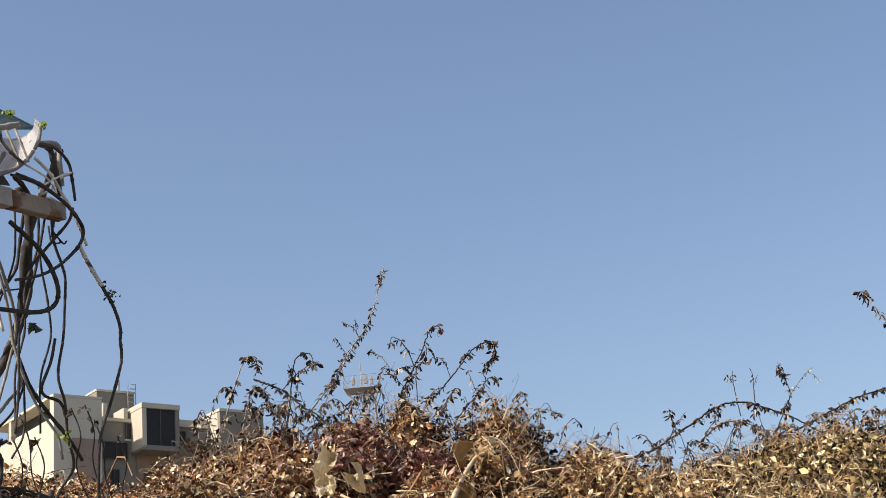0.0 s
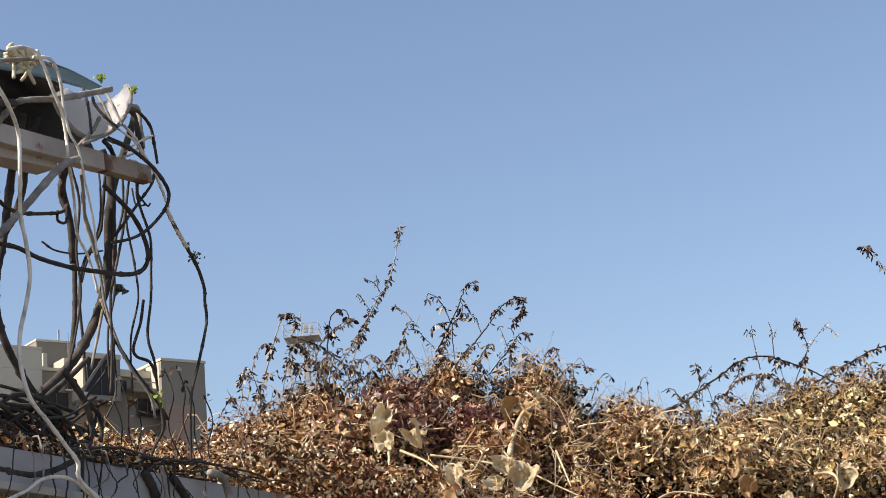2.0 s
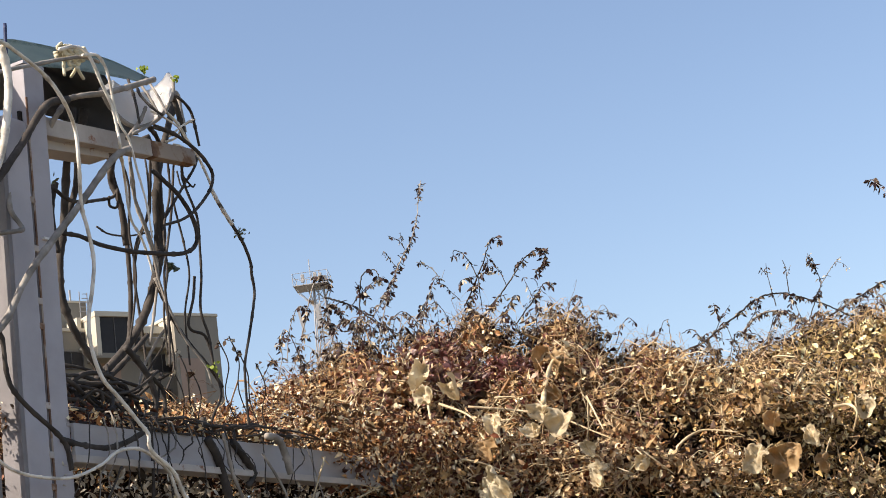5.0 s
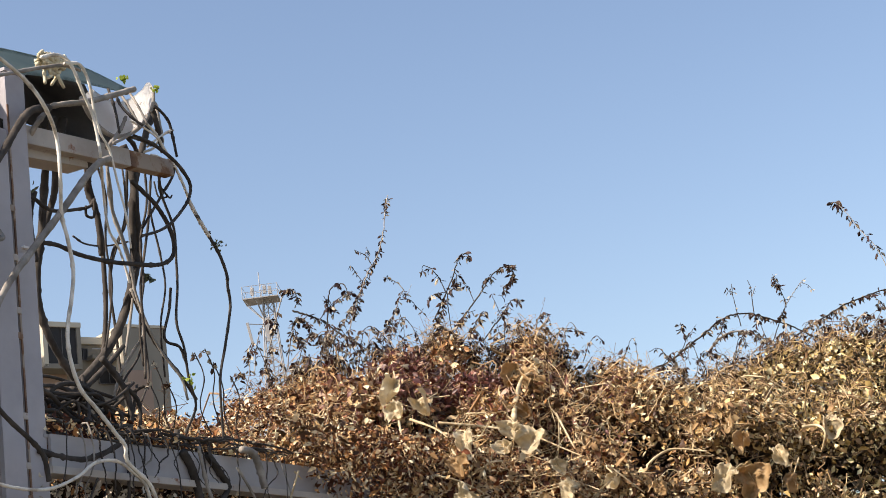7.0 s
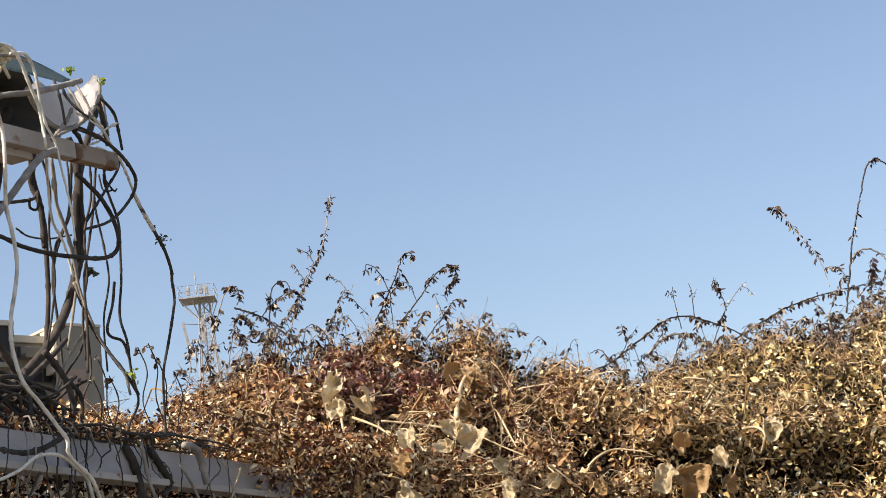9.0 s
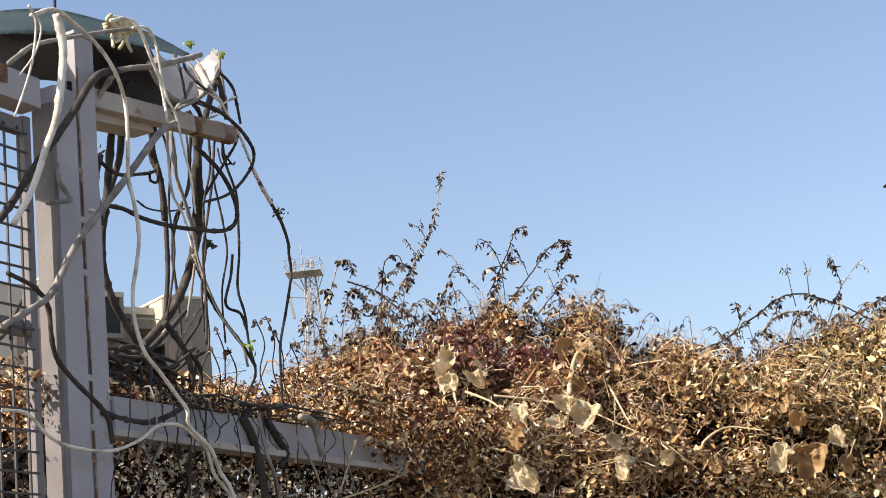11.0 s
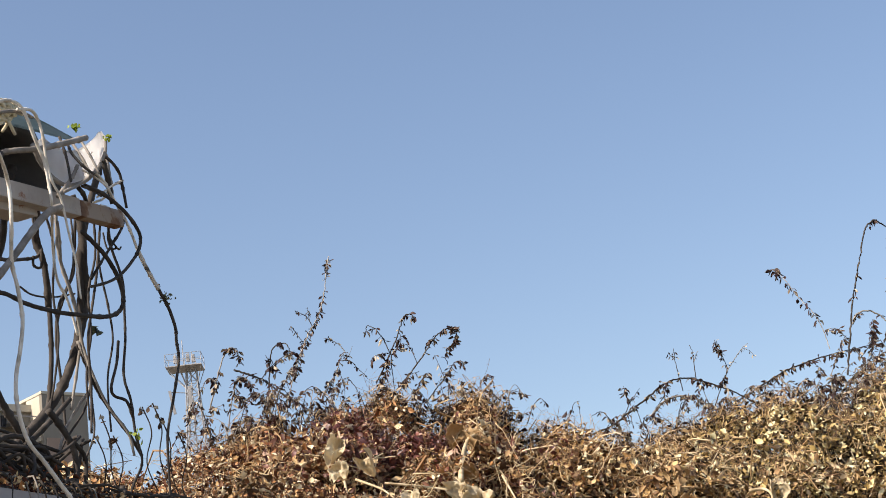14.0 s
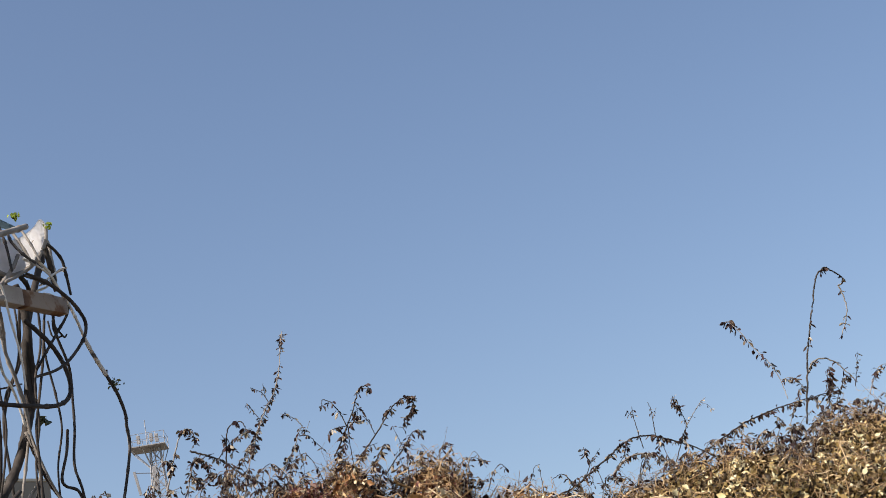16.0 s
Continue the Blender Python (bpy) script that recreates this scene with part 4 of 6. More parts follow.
stem([(-0.728, 3.280, 2.773), (-0.708, 3.280, 2.754), (-0.703, 3.280, 2.733)], 0.0028, 0.0026, DARK_STEM, vine, seed=317)
stem([(-0.737, 2.980, 2.609), (-0.745, 2.970, 2.565), (-0.742, 2.960, 2.513), (-0.736, 2.960, 2.469)], 0.0060, 0.0052, DARK_STEM, vine, seed=318)
stem([(-0.746, 2.940, 2.597), (-0.729, 2.950, 2.584), (-0.719, 2.980, 2.576), (-0.712, 3.040, 2.585), (-0.714, 3.200, 2.635), (-0.702, 3.280, 2.663), (-0.694, 3.300, 2.684)], 0.0040, 0.0034, DARK_STEM, vine, seed=319)
stem([(-0.635, 3.300, 2.486), (-0.618, 3.300, 2.437), (-0.616, 3.300, 2.390), (-0.631, 3.280, 2.359), (-0.652, 3.260, 2.319), (-0.661, 3.240, 2.291), (-0.667, 3.200, 2.240)], 0.0034, 0.0030, GREY_STEM, vine, seed=320)
stem([(-0.626, 3.340, 2.436), (-0.621, 3.340, 2.376), (-0.619, 3.330, 2.304), (-0.631, 3.300, 2.254)], 0.0024, 0.0020, DARK_STEM, vine, seed=321)
cluster("bud", (-0.584, 3.130, 2.869), 26, 0.004, 0.010, GREEN, vine, 1)
cluster("bud", (-0.521, 3.140, 2.842), 16, 0.0035, 0.008, GREEN, vine, 2)
cluster("bud", (-0.463, 3.380, 2.577), 30, 0.005, 0.008, DULL_GREEN, vine, 3)
cluster("bud", (-0.480, 3.397, 2.607), 5, 0.003, 0.008, DARK_STEM, vine, 4)
cluster("leaf_pair", (-0.608, 3.360, 2.522), 8, 0.005, 0.020, DULL_GREEN, vine, 5)
cluster("bud", (-0.533, 3.305, 2.287), 10, 0.006, 0.012, GREEN, vine, 6)
cluster("withered_leaf", (-0.517, 3.293, 2.329), 5, 0.005, 0.014, SPRIG_LEAF, vine, 7)
cluster("withered_leaf", (-0.501, 3.327, 2.342), 5, 0.005, 0.014, SPRIG_LEAF, vine, 8)
cluster("withered_leaf", (-0.490, 3.352, 2.317), 5, 0.006, 0.013, SPRIG_LEAF, vine, 9)
cluster("withered_leaf", (-0.567, 3.233, 2.266), 6, 0.006, 0.016, SPRIG_LEAF, vine, 10)
cluster("withered_leaf", (-0.591, 3.181, 2.258), 4, 0.004, 0.013, SPRIG_LEAF, vine, 11)
cluster("withered_leaf", (-0.583, 3.198, 2.302), 4, 0.004, 0.010, SPRIG_LEAF, vine, 12)
cluster("withered_leaf", (-0.470, 3.441, 2.303), 4, 0.006, 0.013, SPRIG_LEAF, vine, 13)
cluster("bud", (-0.720, 2.903, 2.595), 5, 0.006, 0.010, DULL_GREEN, vine, 14)

for k, (x, y, z) in enumerate(((-0.517, 3.293, 2.329), (-0.501, 3.327, 2.342), (-0.490, 3.352, 2.317), (-0.567, 3.233, 2.266), (-0.591, 3.181, 2.258), (-0.583, 3.198, 2.302), (-0.470, 3.441, 2.303))):
    stem([(x, y, z + 0.008), (x + 0.012, y + 0.02, z - 0.04), (x + 0.006 * (k % 3 - 1), y + 0.06, z - 0.10), (x + 0.03, y + 0.10, 2.13)], 0.0014, 0.0012, DARK_STEM, vine, name="stalk", seed=400 + k, sides=5)

# ---- dead vine thicket ----
thicket = thing("dead_vine_thicket", (0.3, 4.6, 0.0), "mound of dead, dried brown vines and leaves over the fence", "vines")
# crest and front of the mound by bearing: depth and height
CREST_Q = [-0.33, -0.242, -0.195, -0.164, -0.127, -0.098, -0.07, -0.036, -0.002, 0.032, 0.064, 0.097, 0.119, 0.147, 0.174, 0.206, 0.245, 0.278, 0.301, 0.33, 0.5]
CREST_Y = [4.2, 4.2, 4.4, 4.6, 4.6, 4.7, 4.8, 4.9, 4.9, 4.95, 5, 5, 5, 5.2, 5.4, 5.45, 5.6, 5.7, 5.8, 5.8, 6]
CREST_Z = [2.36, 2.37, 2.4, 2.435, 2.45, 2.5, 2.55, 2.575, 2.575, 2.55, 2.525, 2.475, 2.435, 2.46, 2.495, 2.525, 2.555, 2.61, 2.65, 2.68, 2.7]
FRONT_Q = [-0.33, -0.2, -0.15, -0.1, -0.08, 0, 0.1, 0.2, 0.3, 0.5]
FRONT_Y = [2.55, 3.13, 3.36, 3.68, 3.8, 4.02, 4.2, 4.32, 4.5, 4.9]
FRONT_Z = [2.16, 2.16, 2.16, 2.15, 2.12, 2.15, 2.15, 2.15, 2.15, 2.15]
# deep gaps in the growth: x, z, radius
HOLLOWS = ((-0.107, 2.175, 0.046), (-0.007, 2.089, 0.042), (0.189, 2.221, 0.041), (0.353, 2.276, 0.050), (0.239, 2.134, 0.040), (0.399, 2.188, 0.067), (0.503, 2.190, 0.065), (0.516, 2.115, 0.054), (0.902, 2.079, 0.072), (0.991, 2.087, 0.066), (0.898, 2.200, 0.034), (0.710, 2.111, 0.042), (0.602, 2.107, 0.045), (-0.226, 2.116, 0.059), (-0.146, 2.268, 0.035), (0.131, 2.374, 0.030), (0.792, 2.024, 0.042))
# where a darker vine has the upper hand: bearings and heights on the mound
MAROON = (-0.042, 0.033, 0.42, 0.72)


def mound(q, w):
    """A place on the mound: q its bearing, w 0 at the foot of the face, 1 at the crest, more behind it, less below."""
    cy, cz = np.interp(q, CREST_Q, CREST_Y), np.interp(q, CREST_Q, CREST_Z)
    fy, fz = np.interp(q, FRONT_Q, FRONT_Y), np.interp(q, FRONT_Q, FRONT_Z)
    a = np.clip(w, 0, 1) * np.pi / 2
    y = fy + (cy - fy) * 0.5 * (1 - np.cos(a) + np.sin(a)) + np.maximum(w - 1, 0) * 1.4 + np.minimum(w, 0) * 0.35
    rise = (fz - 1.6) / fy + ((cz - 1.6) / cy - (fz - 1.6) / fy) * np.sin(a)
    z = 1.6 + y * rise + np.minimum(w, 0) - 0.35 * np.maximum(w - 1, 0)
    return np.stack([q * y, y, z], axis=1)


def lumps(p):
    """Uneven swellings and hollows, in metres."""
    x, y, z = p[:, 0], p[:, 1], p[:, 2]
    return (np.sin(5.1 * x + 1.3) * np.sin(6.3 * z + 2.1 * y) + 0.6 * np.sin(12.7 * x + 3 * y) * np.sin(14.3 * z + 0.7) + 0.45 * np.sin(27 * x + 1.9) * np.sin(23 * z + 9 * y)) * 0.035 + np.minimum(np.sin(11.3 * x + 4.0 * z + 0.4) * np.sin(17.9 * z - 7.0 * x + 1.1) + 0.35 * np.sin(31 * x + 13 * z) - 0.15, 0) * 0.12


def scatter(rng, n, q0, q1, w0, w1, deep, over=0.05):
    q, w = rng.uniform(q0, q1, n), rng.uniform(w0, w1, n)
    p = mound(q, w)
    inward = np.stack([np.zeros(n), np.full(n, 0.75), np.full(n, -0.6)], axis=1)
    d = rng.exponential(deep, n) - over - lumps(p)
    keep = np.ones(n, dtype=bool)
    for hx, hz, hr in HOLLOWS:
        g = np.exp(-(((p[:, 0] - hx) / hr) ** 2 + ((p[:, 2] - hz) / (0.7 * hr)) ** 2))
        d = d + 0.15 * g
        keep &= rng.random(n) > 0.7 * g
    return (p + inward * d[:, None] + rng.normal(size=(n, 3)) * 0.012)[keep]


def leaf_mass(name, p, size, seed, material=LEAF, label=""):
    rng = np.random.default_rng(seed)
    n = len(p)
    nrm = unit(rng, n) * 0.9 + np.array([-0.15, -0.3, 0.35])
    nrm /= np.linalg.norm(nrm, axis=1, keepdims=True)
    ln = size * np.minimum(rng.lognormal(0, 0.42, n), 1.9)
    v, f = leaf_arrays(p, unit(rng, n), nrm, ln, ln * rng.uniform(0.30, 0.66, n), rng.uniform(-0.5, 0.7, n), rng)
    return tagged(under(raw(name, v, f, material, label=label), thicket), kind="stuff")


def twig_mass(name, p, seed, length=0.14, r=0.0012, material=TWIG, flat=0.8):
    """Many thin, bent, three-sided twigs."""
    rng = np.random.default_rng(seed)
    n = len(p)
    d = unit(rng, n) * np.array([1, 1, flat]) + np.array([0.25, -0.1, 0.0])
    d /= np.linalg.norm(d, axis=1, keepdims=True)
    bend = unit(rng, n) * 1.2
    side = unit(rng, n)
    ln = (length * rng.lognormal(0, 0.33, n))[:, None]
    rad = (r * rng.lognormal(0, 0.35, n))[:, None]
    a = np.cross(d, unit(rng, n))
    a /= np.linalg.norm(a, axis=1, keepdims=True)
    b = np.cross(d, a)
    rings = []
    for k in range(7):
        t = k / 6
        c = p + d * ln * (t - 0.5) + bend * ln * (t * t - t) + side * ln * math.sin(6.283 * t) * 0.3
        taper = 1 - 0.6 * t
        rings += [c + (a * math.cos(w) + b * math.sin(w)) * rad * taper for w in (0, 2.094, 4.189)]
    v = np.stack(rings, axis=1).reshape(-1, 3)
    f = []
    for k in range(6):
        for j in range(3):
            f.append((k * 3 + j, k * 3 + (j + 1) % 3, k * 3 + 3 + (j + 1) % 3, k * 3 + 3 + j))
    f = (np.arange(n)[:, None, None] * 21 + np.array(f)[None]).reshape(-1, 4)
    return tagged(under(raw(name, v, f, material), thicket), kind="stuff")


rng = np.random.default_rng(11)
leaf_mass("foliage", scatter(rng, 56000, -0.10, 0.42, -0.1, 1.12, 0.068), 0.0160, 1)
leaf_mass("foliage", scatter(rng, 34000, -0.10, 0.42, -0.75, 0.05, 0.062), 0.0155, 2)
leaf_mass("maroon_foliage", scatter(rng, 2800, -0.085, 0.10, 0.15, 0.9, 0.03, 0.055), 0.015, 53, MAROON_LEAF)
leaf_mass("maroon_foliage", scatter(rng, 4200, MAROON[0], MAROON[1], MAROON[2], MAROON[3], 0.03, 0.06), 0.016, 52, MAROON_LEAF)
leaf_mass("foliage", scatter(rng, 36000, -0.32, -0.08, 0.0, 1.15, 0.045, 0.02), 0.0100, 3)
twig_mass("twig_tangle", scatter(rng, 3400, -0.10, 0.42, -0.6, 1.08, 0.03, 0.06), 4, 0.075, 0.0017)
twig_mass("twig_tangle", scatter(rng, 420, -0.10, 0.42, -0.7, 0.4, 0.015, 0.06), 15, 0.11, 0.0013, STRAW)
twig_mass("twig_tangle", scatter(rng, 420, -0.10, 0.06, -0.7, 0.2, 0.015, 0.06), 16, 0.10, 0.0013, STRAW)
leaf_mass("straw_foliage", scatter(rng, 15000, -0.10, 0.32, -0.75, 0.15, 0.022, 0.058), 0.0155, 18, TWIG)
leaf_mass("straw_foliage", scatter(rng, 2500, -0.10, 0.12, 0.2, 0.9, 0.025, 0.055), 0.0125, 19, TWIG)
leaf_mass("pale_foliage", scatter(rng, 3000, 0.05, 0.42, -0.5, 0.9, 0.02, 0.055), 0.016, 17)
twig_mass("twig_tangle", scatter(rng, 2000, 0.04, 0.42, -0.6, 1.05, 0.025, 0.07), 14, 0.06, 0.0020)
twig_mass("twig_tangle", scatter(rng, 600, -0.30, -0.08, 0.1, 0.9, 0.03, 0.02), 5, 0.09, 0.001, TWIG, 0.3)
# matted inner growth, coloured dark for the shade inside the mound
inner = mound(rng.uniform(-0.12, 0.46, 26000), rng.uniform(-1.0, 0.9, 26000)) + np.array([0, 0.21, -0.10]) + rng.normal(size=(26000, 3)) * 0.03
leaf_mass("matted_growth", inner, 0.05, 21, SHADE_LEAF)
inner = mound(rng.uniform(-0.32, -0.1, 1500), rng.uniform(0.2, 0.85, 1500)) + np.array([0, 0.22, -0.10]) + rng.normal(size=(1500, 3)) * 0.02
leaf_mass("matted_growth", inner, 0.045, 22, SHADE_LEAF)
# loose fringe along the crest
fr = scatter(rng, 2600, -0.12, 0.42, 0.93, 1.1, 0.03, 0.05)
fr[:, 2] += np.minimum(rng.exponential(0.03, len(fr)), 0.05)
twig_mass("fringe", fr, 6, 0.10, 0.0009)
fl = scatter(rng, 3600, -0.12, 0.42, 0.9, 1.1, 0.03, 0.05)
fl[:, 2] += np.minimum(rng.exponential(0.03, len(fl)), 0.05)
leaf_mass("fringe_leaves", fl, 0.016, 7, SPRIG_LEAF)
# shaded growth behind and under the beam, most of it dark by colour
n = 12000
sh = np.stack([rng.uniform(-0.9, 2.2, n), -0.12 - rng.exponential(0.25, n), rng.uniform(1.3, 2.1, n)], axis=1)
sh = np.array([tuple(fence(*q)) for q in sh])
leaf_mass("shaded_foliage", sh[:9800], 0.022, 8, SHADE_LEAF)
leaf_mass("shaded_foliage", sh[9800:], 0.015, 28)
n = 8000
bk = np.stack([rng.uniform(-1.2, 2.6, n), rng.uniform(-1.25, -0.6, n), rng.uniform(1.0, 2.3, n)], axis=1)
leaf_mass("shaded_foliage", np.array([tuple(fence(*q)) for q in bk]), 0.06, 18, SHADE_LEAF)
twig_mass("shaded_tangle", sh[:900] + 0.01, 9, 0.2, 0.002, DARK_STEM)


def big_leaf(at, radius, material, seed, aspect=1.0, roll=0.0, cup=0.5):
    """One large, crumpled dry leaf: a rounded heart with a folded midrib, cupped, its margin rolled and torn."""
    rng = random.Random(seed + 400)
    bm = bmesh.new()
    rings, spokes = 7, 26
    ph = [rng.uniform(0, 6.28) for _ in range(4)]
    off = Vector((rng.uniform(0, 50), rng.uniform(0, 50), rng.uniform(0, 50)))
    fold, bend = rng.uniform(0.5, 1.1), rng.uniform(-0.6, 0.6)
    middle = bm.verts.new((0, 0, 0))
    grid = []
    for i in range(1, rings + 1):
        row = []
        for j in range(spokes):
            w = 2 * math.pi * j / spokes
            rim = 1 + 0.10 * math.sin(3 * w + ph[0]) + 0.07 * math.sin(5 * w + ph[1]) + 0.05 * math.sin(9 * w + ph[2]) - 0.22 * math.exp(-((w - math.pi / 2) / 0.3) ** 2) + 0.14 * math.exp(-((w - 1.5 * math.pi) / 0.35) ** 2)
            d = i / rings
            x, y = math.cos(w) * d * rim / aspect, math.sin(w) * d * rim * aspect
            q = Vector((x, y, 0)) + off
            z = fold * abs(x) + bend * x + cup * d ** 3 * (0.6 + 0.5 * math.sin(2 * w + ph[3])) + 0.75 * noise.noise(q * 1.4) + 0.42 * abs(noise.noise(q * 2.6)) + 0.10 * noise.noise(q * 6)
            pull = 1 - 0.28 * max(0.0, z)
            row.append(bm.verts.new((x * pull * radius, y * pull * radius, z * radius)))
        grid.append(row)
    for j in range(spokes):
        k = (j + 1) % spokes
        bm.faces.new((middle, grid[0][j], grid[0][k]))
        for i in range(rings - 1):
            if i == rings - 2 and rng.random() < 0.16:
                continue
            a, b, c, d = grid[i][j], grid[i + 1][j], grid[i + 1][k], grid[i][k]
            if (i + j) % 2:
                bm.faces.new((a, b, c))
                bm.faces.new((a, c, d))
            else:
                bm.faces.new((a, b, d))
                bm.faces.new((b, c, d))
    bmesh.ops.delete(bm, geom=[v for v in bm.verts if not v.link_faces], context="VERTS")
    bmesh.ops.solidify(bm, geom=bm.faces[:], thickness=0.0006)
    for f in bm.faces:
        f.smooth = rng.random() < 0.75
    m = pose(*at, 74 + rng.uniform(-16, 16), 0, rng.uniform(-40, 15)) @ pose(0, 0, 0, 0, 0, roll)
    bmesh.ops.transform(bm, matrix=m, verts=bm.verts[:])
    leaf = under(part("large_leaf", bm, material), thicket)
    foot = m @ Vector((0, radius * aspect * 0.7, 0))
    line = [m @ Vector((0, -radius * aspect * 0.8, -0.002)), m @ Vector((0, 0, 0.004)), foot, foot + Vector((rng.uniform(-0.03, 0.03), 0.04, rng.uniform(-0.01, 0.04)))]
    v, f = tube_data(spline(line, 4), [0.0008 + 0.0001 * i for i in range(13)], 5)
    rib = raw("midrib", np.array([tuple(q) for q in v]), np.array(f), STRAW)
    rib.parent = leaf
    rib.matrix_parent_inverse = Matrix.Identity(4)
    return leaf


def sprig(pts, r, n, size, material, seed):
    """A thin stem standing out of the thicket, with its withered leaves under it as a part."""
    rng = np.random.default_rng(seed + 900)
    st = stem(pts, r, r * 0.55, material, thicket, name="sprig", knots=False, seed=seed, sides=5, wander=r * 0.6)
    line = np.array([tuple(q) for q in spline(pts, 12)])
    lo = int(len(line) * 0.12)
    tufts = rng.integers(lo, len(line), max(2, n // 5))
    half = max(1, int(n * 0.45))
    stalks = np.concatenate([np.clip(rng.choice(tufts, half) + rng.integers(-3, 4, half), lo, len(line) - 1), rng.integers(lo, len(line), half)])
    c, t = [], []
    for s in stalks:
        out = rng.normal(size=3)
        out[2] *= 0.4
        out /= np.linalg.norm(out)
        for k in (-1, 1):
            side = k * out + rng.normal(size=3) * 0.35
            droop = np.array([0, 0, -rng.uniform(0.3, 1.5)])
            d = side * 0.7 + droop
            d /= np.linalg.norm(d)
            c.append(line[s] + side * size * rng.uniform(0.15, 0.4) + d * size * rng.uniform(0.5, 0.75))
            t.append(d)
    c, t = np.array(c), np.array(t)
    t /= np.linalg.norm(t, axis=1, keepdims=True)
    ln = size * rng.uniform(0.65, 1.45, len(c))
    v, f = leaf_arrays(c, t, unit(rng, len(c)), ln, ln * rng.uniform(0.34, 0.58, len(c)), rng.uniform(-0.2, 0.5, len(c)), rng)
    sv, sf = list(map(tuple, v)), list(map(tuple, f))
    for i, q in enumerate(c):
        vv, ff = tube_data([Vector(line[stalks[i // 2]]), Vector(q)], [r * 0.5, r * 0.4], 3)
        k = len(sv)
        for g in ff[:3]:
            sf += [(g[0] + k, g[1] + k, g[2] + k), (g[0] + k, g[2] + k, g[3] + k)]
        sv += [tuple(x) for x in vv]
    lv = raw("leaves", np.array(sv), np.array(sf), SPRIG_LEAF)
    lv.parent = st
    tagged(lv, kind="stuff")


# small shoots all along the crest
pr = random.Random(31)
for k in range(250):
    q = pr.choice((pr.uniform(-0.112, 0.075), pr.uniform(0.14, 0.34), pr.uniform(0.20, 0.36), pr.uniform(-0.112, 0.34)))
    low = 0.7 if 0.10 < q < 0.13 else 1.0
    a = mound(np.array([q]), np.array([pr.uniform(0.86, 1.06)]))[0]
    h = low * pr.choice((pr.uniform(0.03, 0.08), pr.uniform(0.05, 0.14)))
    lean = pr.uniform(-0.6, 0.6)
    p1 = a + np.array([lean * h * 0.4, pr.uniform(-0.03, 0.03), h * 0.55])
    p2 = a + np.array([lean * h, pr.uniform(-0.04, 0.04), h])
    p3 = p2 + np.array([lean * h * 0.5, 0, -h * pr.uniform(0.0, 0.45)])
    sprig([tuple(a), tuple(p1), tuple(p2), tuple(p3)], pr.uniform(0.0010, 0.0018), pr.randint(6, 16), pr.uniform(0.012, 0.017), pr.choice((DARK_STEM, GREY_STEM, TWIG)), 500 + k)
# taller, drooping shoots
for k in range(20):
    q = pr.uniform(-0.112, -0.07) if k < 9 else pr.choice((pr.uniform(-0.06, 0.06), pr.uniform(0.17, 0.32)))
    a = mound(np.array([q]), np.array([pr.uniform(0.9, 1.04)]))[0]
    h, lean = pr.uniform(0.07, 0.17), pr.uniform(-0.7, 0.7)
    p1 = a + np.array([lean * h * 0.3, 0.0, h * 0.6])
    p2 = a + np.array([lean * h * 0.8, pr.uniform(-0.03, 0.03), h])
    p3 = p2 + np.array([lean * h * 0.45, 0, -h * pr.uniform(0.1, 0.5)])
    sprig([tuple(a), tuple(p1), tuple(p2), tuple(p3)], pr.uniform(0.0012, 0.0019), pr.randint(9, 17), pr.uniform(0.013, 0.017), pr.choice((DARK_STEM, DARK_STEM, GREY_STEM)), 700 + k)
# growth hanging over the beam, and matted stalks along its top
n = 6500
hg = np.stack([rng.uniform(0.72, 1.5, n), rng.uniform(0.02, 0.13, n), 2.22 - rng.exponential(0.12, n)], axis=1)
hg = hg[hg[:, 2] > 2.24 - 0.75 * (hg[:, 0] - 0.66)]
leaf_mass("hanging_leaves", np.array([tuple(fence(*q)) for q in hg]), 0.0115, 31)
for k in range(9):
    s0, z0 = pr.uniform(0.12, 0.5), pr.uniform(2.135, 2.165)
    pts = [fence(s0 + i * pr.uniform(0.09, 0.13), pr.uniform(-0.02, 0.045), z0 + pr.uniform(-0.004, 0.014)) for i in range(5)]
    stem(pts, pr.uniform(0.0018, 0.0034), 0.0014, DARK_STEM, vine, seed=850 + k, wander=0.002)
# thin stalks drooping over the face of the beam
for k in range(22):
    s0 = pr.uniform(0.02, 0.78)
    drop, lean = pr.uniform(0.05, 0.30), pr.uniform(-0.10, 0.10)
    pts = [fence(s0 - lean * 0.6, -0.03, 2.14), fence(s0, 0.028, 2.15 + pr.uniform(0, 0.012))]
    pts += [fence(s0 + lean * i / 3 + pr.uniform(-0.02, 0.02), 0.036 + pr.uniform(0, 0.012), 2.14 - drop * i / 3) for i in (1, 2, 3)]
    stem(pts, pr.uniform(0.0010, 0.0026), 0.0009, pr.choice((DARK_STEM, DARK_STEM, DARK_STEM, GREY_STEM)), vine, seed=910 + k, sides=5, wander=0.001)
# scraps coloured pale as if sunlit, among the dark growth under the beam
n = 3000
sc = np.stack([rng.uniform(-0.05, 1.3, n), rng.uniform(-0.10, 0.03, n), 2.06 - rng.exponential(0.11, n)], axis=1)
leaf_mass("sunlit_litter", np.array([tuple(fence(*q)) for q in sc]), 0.0105, 33, SUN_FLECKS)
n = 1500
ed = np.stack([rng.uniform(0.0, 0.95, n), rng.uniform(-0.05, 0.035, n), 2.138 + rng.exponential(0.010, n)], axis=1)
leaf_mass("beam_top_litter", np.array([tuple(fence(*q)) for q in ed]), 0.011, 34)
